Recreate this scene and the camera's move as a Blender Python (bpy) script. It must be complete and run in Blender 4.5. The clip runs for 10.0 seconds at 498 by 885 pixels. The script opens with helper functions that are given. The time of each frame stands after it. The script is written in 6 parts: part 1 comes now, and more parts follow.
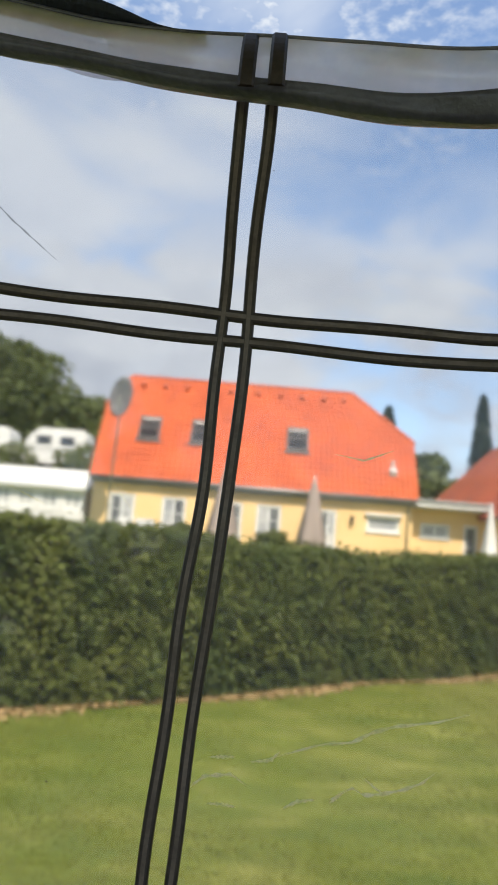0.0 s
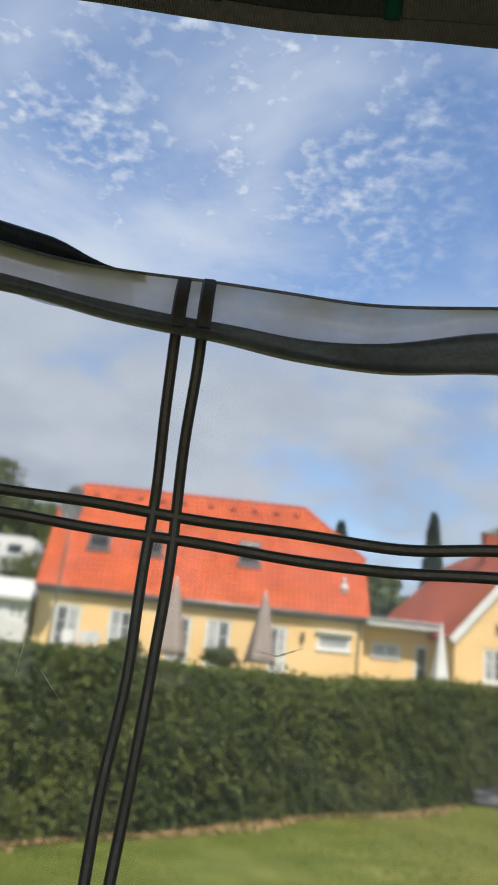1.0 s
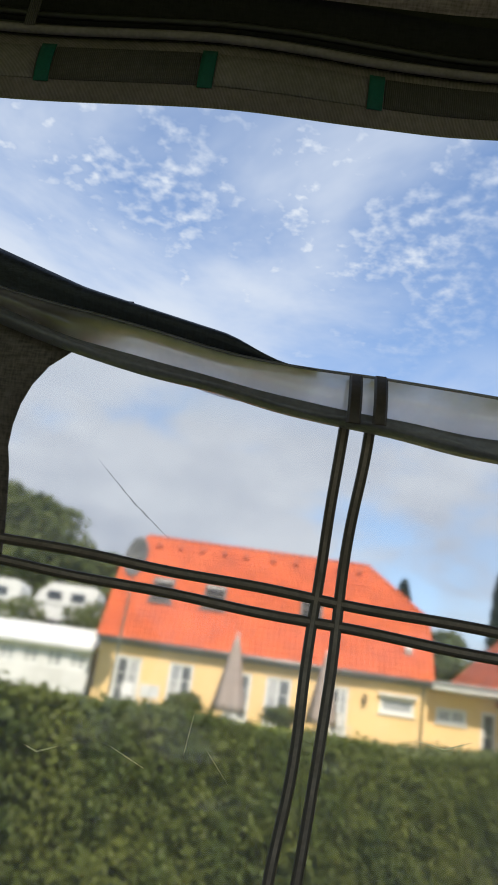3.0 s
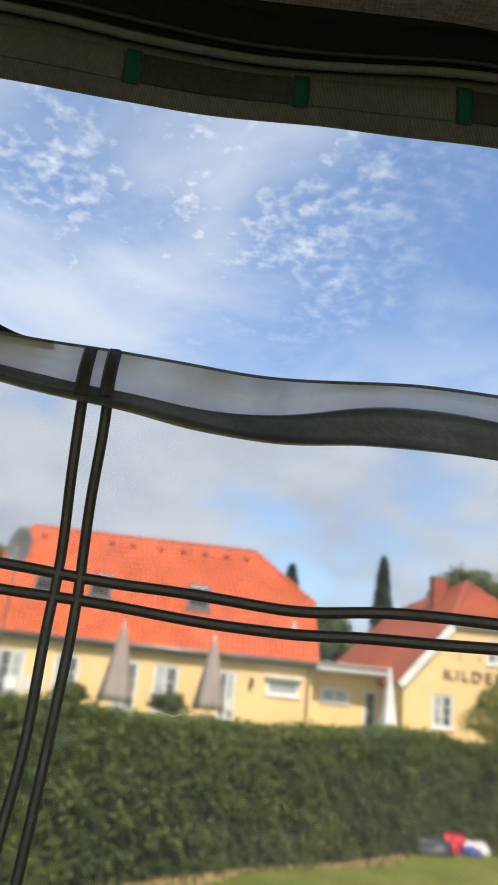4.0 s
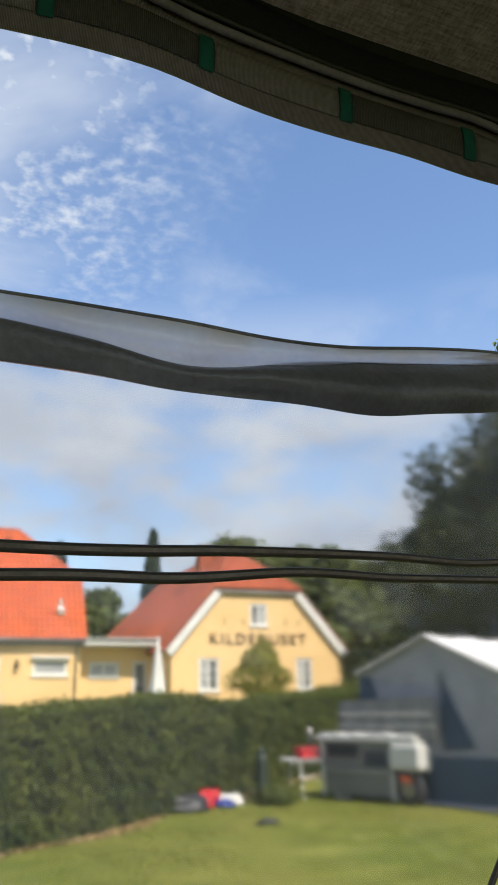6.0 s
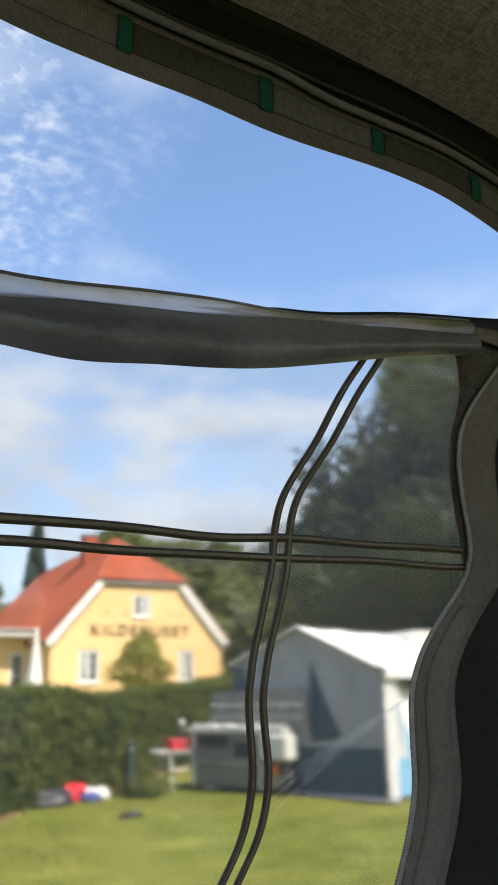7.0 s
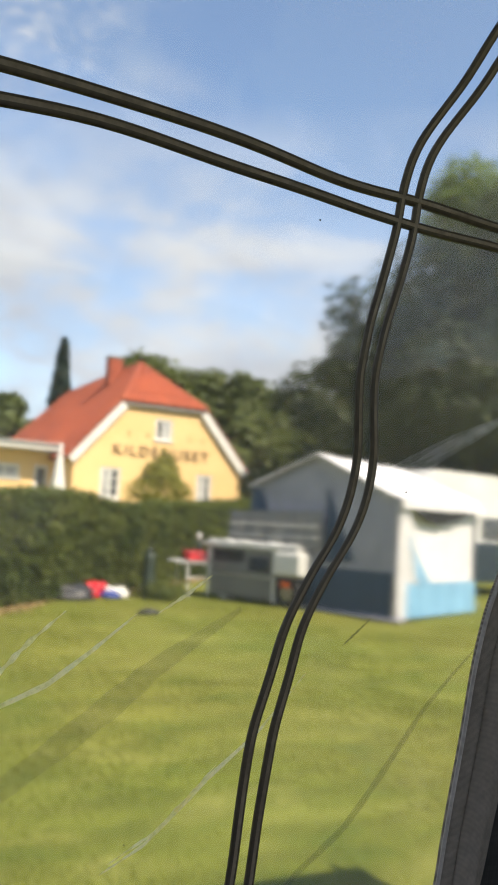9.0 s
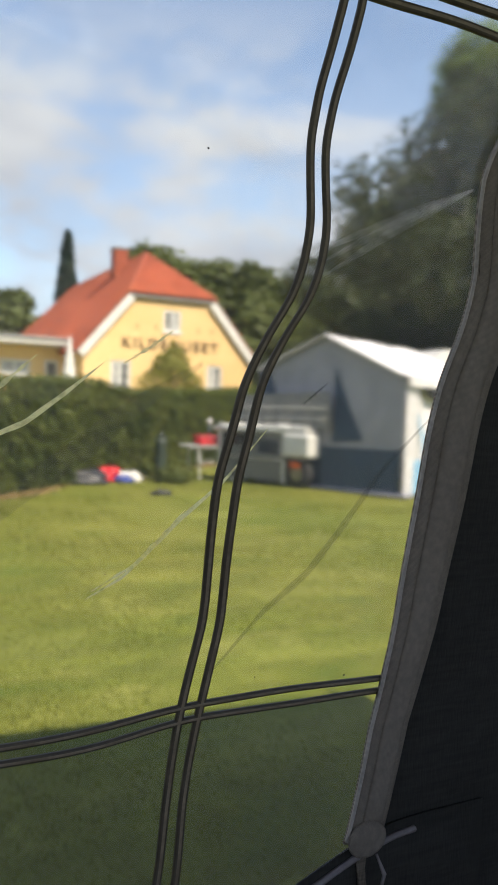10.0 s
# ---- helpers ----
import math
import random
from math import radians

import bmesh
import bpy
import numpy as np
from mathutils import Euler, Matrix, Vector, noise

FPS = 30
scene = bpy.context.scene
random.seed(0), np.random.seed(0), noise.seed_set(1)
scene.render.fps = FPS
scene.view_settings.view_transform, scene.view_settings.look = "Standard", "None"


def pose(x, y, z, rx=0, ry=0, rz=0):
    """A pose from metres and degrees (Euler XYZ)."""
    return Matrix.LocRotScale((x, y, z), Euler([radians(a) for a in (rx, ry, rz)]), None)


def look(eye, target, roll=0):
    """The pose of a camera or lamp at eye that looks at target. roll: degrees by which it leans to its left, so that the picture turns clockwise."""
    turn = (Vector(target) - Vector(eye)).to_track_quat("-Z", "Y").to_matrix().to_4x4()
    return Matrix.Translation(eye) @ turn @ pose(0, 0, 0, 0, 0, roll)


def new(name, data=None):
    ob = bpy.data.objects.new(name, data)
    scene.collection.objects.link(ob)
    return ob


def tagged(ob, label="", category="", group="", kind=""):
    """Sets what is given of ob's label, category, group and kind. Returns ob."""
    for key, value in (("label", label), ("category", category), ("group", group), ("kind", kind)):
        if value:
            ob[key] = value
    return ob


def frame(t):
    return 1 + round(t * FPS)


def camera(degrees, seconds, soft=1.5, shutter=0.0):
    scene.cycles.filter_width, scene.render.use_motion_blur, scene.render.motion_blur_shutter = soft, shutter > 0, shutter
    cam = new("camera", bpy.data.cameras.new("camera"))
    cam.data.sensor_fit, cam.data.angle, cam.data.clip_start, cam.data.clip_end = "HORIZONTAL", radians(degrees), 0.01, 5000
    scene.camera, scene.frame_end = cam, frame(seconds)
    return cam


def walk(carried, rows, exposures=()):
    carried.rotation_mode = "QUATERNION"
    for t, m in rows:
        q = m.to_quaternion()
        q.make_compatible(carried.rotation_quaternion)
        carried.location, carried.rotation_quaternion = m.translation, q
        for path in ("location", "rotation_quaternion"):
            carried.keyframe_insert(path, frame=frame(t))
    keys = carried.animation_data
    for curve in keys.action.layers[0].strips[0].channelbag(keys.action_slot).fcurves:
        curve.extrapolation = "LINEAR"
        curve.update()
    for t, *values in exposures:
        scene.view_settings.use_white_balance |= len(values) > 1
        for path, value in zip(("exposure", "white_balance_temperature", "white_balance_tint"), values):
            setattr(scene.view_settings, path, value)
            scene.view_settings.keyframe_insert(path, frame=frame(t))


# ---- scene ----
cam = camera(34.1, 10.0, soft=1.8)
PATH = [
    (0, (-0.004, 0.012, 1.292), (-0.028, 1.993, 1.568), 4.7),
    (0.5, (-0.027, -0.055, 1.358), (-0.055, 1.892, 1.814), 5.8),
    (1, (0.024, -0.102, 1.386), (0.086, 1.82, 1.936), 5.9),
    (1.5, (-0.054, -0.118, 1.385), (0.019, 1.776, 2.026), 6.9),
    (2, (-0.162, -0.194, 1.424), (-0.238, 1.669, 2.146), 9.0),
    (2.2, (-0.191, -0.228, 1.428), (-0.31, 1.628, 2.165), 9.4),
    (3.3, (-0.069, -0.13, 1.399), (-0.141, 1.764, 2.039), 7.5),
    (3.5, (-0.027, -0.145, 1.401), (-0.044, 1.749, 2.044), 6.8),
    (4, (0.085, -0.156, 1.409), (0.25, 1.725, 2.068), 5.6),
    (4.5, (0.153, -0.136, 1.409), (0.435, 1.734, 2.061), 5.1),
    (5, (0.266, -0.132, 1.383), (0.678, 1.712, 2.036), 3.5),
    (5.5, (0.348, -0.126, 1.388), (0.908, 1.679, 2.041), 2.3),
    (5.7, (0.358, -0.111, 1.385), (0.984, 1.678, 2.024), 0.4),
    (6.8, (0.574, -0.111, 1.374), (1.477, 1.568, 1.979), -0.7),
    (7, (0.624, -0.084, 1.371), (1.573, 1.571, 1.969), -1.3),
    (7.5, (0.617, -0.09, 1.309), (1.663, 1.536, 1.821), -2.1),
    (8, (0.658, -0.037, 1.241), (1.753, 1.597, 1.602), -1.4),
    (8.5, (0.634, 0.05, 1.191), (1.694, 1.726, 1.452), 1.5),
    (9, (0.629, 0.136, 1.192), (1.574, 1.887, 1.399), 3.3),
    (9.5, (0.627, 0.127, 1.121), (1.486, 1.93, 1.222), 3.1),
    (10, (0.658, 0.048, 1.042), (1.592, 1.816, 0.985), 1.8),
]
walk(cam, [(t, look(eye, target, roll)) for t, eye, target, roll in PATH], exposures=[
    (0, 0.72, 6600, 10), (0.5, 0.54, 6350, 10), (1.0, 0.45, 6250, 10), (1.5, 0.47, 6350, 10), (2.2, 0.62, 6450, 10), (4, 0.67, 6450, 10), (5, 0.58, 6450, 10), (5.5, 0.57, 6450, 10),
    (7, 0.93, 6550, 10), (8, 1.06, 7100, 10), (8.5, 1.0, 7250, 10), (9, 0.96, 7000, 10), (9.5, 0.75, 6950, 10), (10, 0.88, 6950, 10)])

# ---------------------------------------------------------------- light
SUN_AWAY = Vector((-0.27, 0.73, -1.0))
elevation = math.atan2(1.0, math.hypot(0.27, 0.73))
world = bpy.data.worlds.new("sky_world")
scene.world = world
world.use_nodes = True


def node(tree, kind, inputs=(), **props):
    n = tree.nodes.new(kind)
    for k, v in props.items():
        setattr(n, k, v)
    for k, v in dict(inputs).items():
        if isinstance(v, bpy.types.NodeSocket):
            tree.links.new(v, n.inputs[k])
        else:
            n.inputs[k].default_value = v
    return n


def build_sky():
    t = world.node_tree
    t.nodes.clear()
    sky = node(t, "ShaderNodeTexSky", sky_type="NISHITA", sun_disc=False, sun_elevation=elevation,
               sun_rotation=math.atan2(0.27, -0.73), air_density=1.0, dust_density=0.25, ozone_density=3.0)
    co = node(t, "ShaderNodeTexCoord")
    xyz = node(t, "ShaderNodeSeparateXYZ", {0: co.outputs["Generated"]})
    up = node(t, "ShaderNodeMath", {0: xyz.outputs[2], 1: 0.16}, operation="ADD")
    up = node(t, "ShaderNodeMath", {0: up.outputs[0], 1: 0.05}, operation="MAXIMUM")
    px = node(t, "ShaderNodeMath", {0: xyz.outputs[0], 1: up.outputs[0]}, operation="DIVIDE")
    py = node(t, "ShaderNodeMath", {0: xyz.outputs[1], 1: up.outputs[0]}, operation="DIVIDE")
    flat = node(t, "ShaderNodeCombineXYZ", {0: px.outputs[0], 1: py.outputs[0], 2: 0.37})
    big = node(t, "ShaderNodeTexNoise", {"Vector": flat.outputs[0], "Scale": 1.5, "Detail": 6.0, "Roughness": 0.55, "Distortion": 0.4})
    # thin sheet high up, thickest towards the left
    side = node(t, "ShaderNodeMapRange", {0: px.outputs[0], 1: -0.6, 2: 0.9, 3: 0.04, 4: -0.17})
    s1 = node(t, "ShaderNodeMath", {0: big.outputs[0], 1: side.outputs[0]}, operation="ADD")
    # a broad white bank above the roofs, thinning to the right
    rise = node(t, "ShaderNodeMapRange", {0: xyz.outputs[2], 1: 0.32, 2: 0.42, 3: 0.0, 4: 1.0})
    fall = node(t, "ShaderNodeMapRange", {0: xyz.outputs[2], 1: 0.45, 2: 0.57, 3: 1.0, 4: 0.0})
    bank = node(t, "ShaderNodeMapRange", {0: px.outputs[0], 1: -0.1, 2: 0.75, 3: 0.25, 4: 0.0})
    bank = node(t, "ShaderNodeMath", {0: bank.outputs[0], 1: rise.outputs[0]}, operation="MULTIPLY")
    bank = node(t, "ShaderNodeMath", {0: bank.outputs[0], 1: fall.outputs[0]}, operation="MULTIPLY")
    s2 = node(t, "ShaderNodeMath", {0: s1.outputs[0], 1: bank.outputs[0]}, operation="ADD")
    sheet = node(t, "ShaderNodeMapRange", {0: s2.outputs[0], 1: 0.45, 2: 0.78, 3: 0.0, 4: 0.92})
    sheet.interpolation_type = "SMOOTHSTEP"
    # heaps low over the roofs, seen side on
    heap_at = node(t, "ShaderNodeMapping", {0: co.outputs["Generated"], 1: (0.3, 0.0, 0.0), 3: (1.0, 1.0, 1.9)})
    heap = node(t, "ShaderNodeTexNoise", {"Vector": heap_at.outputs[0], "Scale": 4.6, "Detail": 6.0, "Roughness": 0.52, "Distortion": 0.25})
    heaps = node(t, "ShaderNodeMapRange", {0: heap.outputs[0], 1: 0.39, 2: 0.58, 3: 0.22, 4: 1.0})
    heaps.interpolation_type = "SMOOTHSTEP"
    under = node(t, "ShaderNodeMapRange", {0: xyz.outputs[2], 1: 0.34, 2: 0.48, 3: 1.0, 4: 0.0})
    heaps = node(t, "ShaderNodeMath", {0: heaps.outputs[0], 1: under.outputs[0]}, operation="MULTIPLY")
    # mackerel flecks high up: soft puffs in loose herds
    small = node(t, "ShaderNodeTexNoise", {"Vector": flat.outputs[0], "Scale": 40.0, "Detail": 2.0, "Roughness": 0.45, "Distortion": 0.0})
    f1 = node(t, "ShaderNodeMapRange", {0: small.outputs[0], 1: 0.38, 2: 0.86, 3: 0.0, 4: 1.1})
    f1.interpolation_type = "SMOOTHSTEP"
    puff = node(t, "ShaderNodeTexNoise", {"Vector": flat.outputs[0], "Scale": 19.0, "Detail": 4.0, "Roughness": 0.55})
    puff = node(t, "ShaderNodeMapRange", {0: puff.outputs[0], 1: 0.46, 2: 0.80, 3: 0.0, 4: 0.8})
    puff.interpolation_type = "SMOOTHSTEP"
    f1 = node(t, "ShaderNodeMath", {0: f1.outputs[0], 1: 0.72}, operation="MULTIPLY")
    f1 = node(t, "ShaderNodeMath", {0: f1.outputs[0], 1: puff.outputs[0]}, operation="ADD")
    high = node(t, "ShaderNodeMapRange", {0: xyz.outputs[2], 1: 0.38, 2: 0.52, 3: 0.0, 4: 1.0})
    f2 = node(t, "ShaderNodeMath", {0: f1.outputs[0], 1: high.outputs[0]}, operation="MULTIPLY")
    part_ = node(t, "ShaderNodeMapRange", {0: px.outputs[0], 1: 0.14, 2: 0.46, 3: 1.0, 4: 0.0})
    f2 = node(t, "ShaderNodeMath", {0: f2.outputs[0], 1: part_.outputs[0]}, operation="MULTIPLY")
    herd = node(t, "ShaderNodeTexNoise", {"Vector": flat.outputs[0], "Scale": 7.0, "Detail": 3.0, "Roughness": 0.6})
    herd = node(t, "ShaderNodeMapRange", {0: herd.outputs[0], 1: 0.34, 2: 0.66, 3: 0.42, 4: 1.1})
    f4 = node(t, "ShaderNodeMath", {0: f2.outputs[0], 1: herd.outputs[0]}, operation="MULTIPLY")
    veil = node(t, "ShaderNodeMath", {0: herd.outputs[0], 1: part_.outputs[0]}, operation="MULTIPLY")
    veil = node(t, "ShaderNodeMath", {0: veil.outputs[0], 1: 0.12}, operation="MULTIPLY")
    f4 = node(t, "ShaderNodeMath", {0: f4.outputs[0], 1: veil.outputs[0]}, operation="ADD")
    cover = node(t, "ShaderNodeMath", {0: sheet.outputs[0], 1: f4.outputs[0]}, operation="MAXIMUM")
    cover = node(t, "ShaderNodeMath", {0: cover.outputs[0], 1: heaps.outputs[0]}, operation="MAXIMUM")
    cover.use_clamp = True
    # soft grey bases among the white
    base = node(t, "ShaderNodeTexNoise", {"Vector": heap_at.outputs[0], "Scale": 6.5, "Detail": 5.0, "Roughness": 0.55})
    base = node(t, "ShaderNodeMapRange", {0: base.outputs[0], 1: 0.38, 2: 0.66, 3: 0.0, 4: 0.85})
    below = node(t, "ShaderNodeMapRange", {0: xyz.outputs[2], 1: 0.30, 2: 0.44, 3: 1.0, 4: 0.0})
    grey = node(t, "ShaderNodeMath", {0: base.outputs[0], 1: below.outputs[0]}, operation="MULTIPLY")
    tone = node(t, "ShaderNodeMixRGB", {0: grey.outputs[0], 1: CLOUD, 2: CLOUD_BASE})
    mix = node(t, "ShaderNodeMixRGB", {0: cover.outputs[0], 1: sky.outputs[0], 2: tone.outputs[0]})
    bg = node(t, "ShaderNodeBackground", {0: mix.outputs[0], 1: SKY_STRENGTH})
    out = node(t, "ShaderNodeOutputWorld")
    t.links.new(bg.outputs[0], out.inputs[0])


SKY_STRENGTH = 0.145
CLOUD_BASE = (2.25, 2.55, 3.1, 1)
CLOUD = (3.2, 3.5, 3.95, 1)
build_sky()
sun = new("sun", bpy.data.lights.new("sun", "SUN"))
sun.data.energy = 4.4
sun.data.angle = radians(0.55)
sun.data.color = (1.0, 0.93, 0.82)
sun.matrix_world = look((0, 0, 30), Vector((0, 0, 30)) + SUN_AWAY)

# ---------------------------------------------------------------- materials


def material(name, colour, rough=0.8, second=None, scale=4.0, fine=60.0, bump=0.2, metal=0.0, size=0.01, island=0.0, spec=0.5):
    """A surface with two scales of variation between two colours, and fine relief."""
    m = bpy.data.materials.new(name)
    m.use_nodes = True
    t = m.node_tree
    p = t.nodes["Principled BSDF"]
    p.inputs["Roughness"].default_value = rough
    p.inputs["Metallic"].default_value = metal
    p.inputs["Specular IOR Level"].default_value = spec
    co = node(t, "ShaderNodeTexCoord").outputs["Object"]
    n1 = node(t, "ShaderNodeTexNoise", {"Vector": co, "Scale": scale, "Detail": 4.0})
    n2 = node(t, "ShaderNodeTexNoise", {"Vector": co, "Scale": fine, "Detail": 3.0})
    second = second or tuple(c * 0.72 for c in colour)
    ramp = node(t, "ShaderNodeMapRange", {0: n1.outputs[0], 1: 0.35, 2: 0.65})
    a = node(t, "ShaderNodeMixRGB", {0: ramp.outputs[0], 1: (*colour, 1), 2: (*second, 1)})
    b = node(t, "ShaderNodeMapRange", {0: n2.outputs[0], 1: 0.3, 2: 0.7, 3: 0.85, 4: 1.12})
    c = node(t, "ShaderNodeMixRGB", {0: 1.0, 1: a.outputs[0], 2: b.outputs[0]}, blend_type="MULTIPLY")
    last = c
    if island:
        g = node(t, "ShaderNodeNewGeometry")
        r = node(t, "ShaderNodeMapRange", {0: g.outputs["Random Per Island"], 3: 1 - island, 4: 1 + island})
        last = node(t, "ShaderNodeMixRGB", {0: 1.0, 1: c.outputs[0], 2: r.outputs[0]}, blend_type="MULTIPLY")
    t.links.new(last.outputs[0], p.inputs["Base Color"])
    if bump:
        bm_ = node(t, "ShaderNodeBump", {"Height": n2.outputs[0], "Strength": bump, "Distance": size})
        t.links.new(bm_.outputs[0], p.inputs["Normal"])
    return m


def leaf_material(name, colour, second, scale=0.8):
    m = material(name, colour, 0.55, second, scale, 8.0, 0.0, island=0.28, spec=0.15)
    t = m.node_tree
    p = t.nodes["Principled BSDF"]
    tr = node(t, "ShaderNodeBsdfTranslucent", {0: (colour[0] * 1.6, colour[1] * 1.6, colour[2], 1)})
    mix = node(t, "ShaderNodeMixShader", {0: 0.3, 1: p.outputs[0], 2: tr.outputs[0]})
    t.links.new(mix.outputs[0], t.nodes["Material Output"].inputs[0])
    return m


def vinyl_material():
    m = bpy.data.materials.new("clear_vinyl")
    m.use_nodes = True
    t = m.node_tree
    t.nodes.clear()
    co = node(t, "ShaderNodeTexCoord").outputs["Object"]
    wave = node(t, "ShaderNodeTexNoise", {"Vector": co, "Scale": 9.0, "Detail": 1.5})
    grit = node(t, "ShaderNodeTexNoise", {"Vector": co, "Scale": 1.6, "Detail": 3.0})
    b = node(t, "ShaderNodeBump", {"Height": wave.outputs[0], "Strength": 0.35, "Distance": 0.02})
    r = node(t, "ShaderNodeBsdfRefraction", {"Color": (0.94, 0.93, 0.914, 1), "Roughness": 0.24, "IOR": 1.035, "Normal": b.outputs[0]})
    haze = node(t, "ShaderNodeBsdfTranslucent", {0: (0.8, 0.8, 0.8, 1)})
    amount = node(t, "ShaderNodeMapRange", {0: grit.outputs[0], 1: 0.3, 2: 0.75, 3: 0.02, 4: 0.052})
    # more haze towards the slack free edge, imitating milky glare there
    sx = node(t, "ShaderNodeSeparateXYZ", {0: co})
    edge_glare = node(t, "ShaderNodeMapRange", {0: sx.outputs[0], 1: 0.7, 2: 1.4, 3: 1.0, 4: 1.35})
    amount = node(t, "ShaderNodeMath", {0: amount.outputs[0], 1: edge_glare.outputs[0]}, operation="MULTIPLY")
    mix = node(t, "ShaderNodeMixShader", {0: amount.outputs[0], 1: r.outputs[0], 2: haze.outputs[0]})
    gl = node(t, "ShaderNodeBsdfGlossy", {"Color": (1, 1, 1, 1), "Roughness": 0.08, "Normal": b.outputs[0]})
    mix2 = node(t, "ShaderNodeMixShader", {0: 0.015, 1: mix.outputs[0], 2: gl.outputs[0]})
    out = node(t, "ShaderNodeOutputMaterial")
    t.links.new(mix2.outputs[0], out.inputs[0])
    return m


def fold_material():
    """Milky, half clear vinyl of the slack top edge."""
    m = bpy.data.materials.new("milky_vinyl")
    m.use_nodes = True
    t = m.node_tree
    t.nodes.clear()
    co = node(t, "ShaderNodeTexCoord").outputs["Object"]
    n = node(t, "ShaderNodeTexNoise", {"Vector": co, "Scale": 14.0, "Detail": 4.0})
    b = node(t, "ShaderNodeBump", {"Height": n.outputs[0], "Strength": 0.5, "Distance": 0.01})
    tr = node(t, "ShaderNodeBsdfTransparent", {0: (0.76, 0.74, 0.74, 1)})
    ts = node(t, "ShaderNodeBsdfTranslucent", {0: (0.78, 0.73, 0.71, 1), "Normal": b.outputs[0]})
    df = node(t, "ShaderNodeBsdfGlossy", {"Color": (0.8, 0.8, 0.8, 1), "Roughness": 0.25, "Normal": b.outputs[0]})
    k = node(t, "ShaderNodeMapRange", {0: n.outputs[0], 1: 0.35, 2: 0.65, 3: 0.68, 4: 0.96})
    m1 = node(t, "ShaderNodeMixShader", {0: k.outputs[0], 1: tr.outputs[0], 2: ts.outputs[0]})
    m2 = node(t, "ShaderNodeMixShader", {0: 0.07, 1: m1.outputs[0], 2: df.outputs[0]})
    out = node(t, "ShaderNodeOutputMaterial")
    t.links.new(m2.outputs[0], out.inputs[0])
    return m


def streak_material(name, colour, amount, clear):
    """Folds and scratches in the vinyl, and painted streaks of glare and shadow: partly clear, partly scattering."""
    m = bpy.data.materials.new(name)
    m.use_nodes = True
    t = m.node_tree
    t.nodes.clear()
    co = node(t, "ShaderNodeTexCoord").outputs["Object"]
    n = node(t, "ShaderNodeTexNoise", {"Vector": co, "Scale": 55.0, "Detail": 3.0})
    k = node(t, "ShaderNodeMapRange", {0: n.outputs[0], 1: 0.3, 2: 0.7, 3: amount * 0.3, 4: amount * 1.5})
    tr = node(t, "ShaderNodeBsdfTransparent", {0: (clear, clear, clear, 1)})
    ts = node(t, "ShaderNodeBsdfTranslucent", {0: (*colour, 1)})
    mix = node(t, "ShaderNodeMixShader", {0: k.outputs[0], 1: tr.outputs[0], 2: ts.outputs[0]})
    out = node(t, "ShaderNodeOutputMaterial")
    t.links.new(mix.outputs[0], out.inputs[0])
    return m


def weave_material(name, colour, second, thread=420.0, across=160.0, rough=0.85, bump=0.5):
    """Woven cloth: threads both ways with slubs."""
    m = material(name, colour, rough, second, 3.0, 40.0, 0.0)
    t = m.node_tree
    p = t.nodes["Principled BSDF"]
    co = node(t, "ShaderNodeTexCoord").outputs["Object"]
    st = node(t, "ShaderNodeMapping", {0: co, 3: (thread, across * 0.25, across * 0.25)})
    n1 = node(t, "ShaderNodeTexNoise", {"Vector": st.outputs[0], "Scale": 1.0, "Detail": 2.0})
    s2 = node(t, "ShaderNodeMapping", {0: co, 3: (across * 0.12, across, across)})
    n2 = node(t, "ShaderNodeTexNoise", {"Vector": s2.outputs[0], "Scale": 1.0, "Detail": 2.0})
    add = node(t, "ShaderNodeMath", {0: n1.outputs[0], 1: n2.outputs[0]}, operation="ADD")
    old = p.inputs["Base Color"].links[0].from_socket
    k = node(t, "ShaderNodeMapRange", {0: add.outputs[0], 1: 0.7, 2: 1.3, 3: 0.55, 4: 1.35})
    mul = node(t, "ShaderNodeMixRGB", {0: 1.0, 1: old, 2: k.outputs[0]}, blend_type="MULTIPLY")
    t.links.new(mul.outputs[0], p.inputs["Base Color"])
    b = node(t, "ShaderNodeBump", {"Height": add.outputs[0], "Strength": bump, "Distance": 0.002})
    t.links.new(b.outputs[0], p.inputs["Normal"])
    return m


def rib_material(name, colour, second, pitch=700.0, way="X", depth=1.0):
    """Webbing or hook tape with fine upright ribs."""
    m = material(name, colour, 0.8, second, 5.0, 90.0, 0.0)
    t = m.node_tree
    p = t.nodes["Principled BSDF"]
    co = node(t, "ShaderNodeTexCoord").outputs["Object"]
    w = node(t, "ShaderNodeTexWave", {"Vector": co, "Scale": pitch / 6.2832, "Distortion": 0.4, "Detail": 1.0}, bands_direction=way)
    old = p.inputs["Base Color"].links[0].from_socket
    k = node(t, "ShaderNodeMapRange", {0: w.outputs[0], 3: 1 - 0.4 * depth, 4: 1 + 0.3 * depth})
    mul = node(t, "ShaderNodeMixRGB", {0: 1.0, 1: old, 2: k.outputs[0]}, blend_type="MULTIPLY")
    t.links.new(mul.outputs[0], p.inputs["Base Color"])
    b = node(t, "ShaderNodeBump", {"Height": w.outputs[0], "Strength": 0.5 * depth, "Distance": 0.002})
    t.links.new(b.outputs[0], p.inputs["Normal"])
    return m


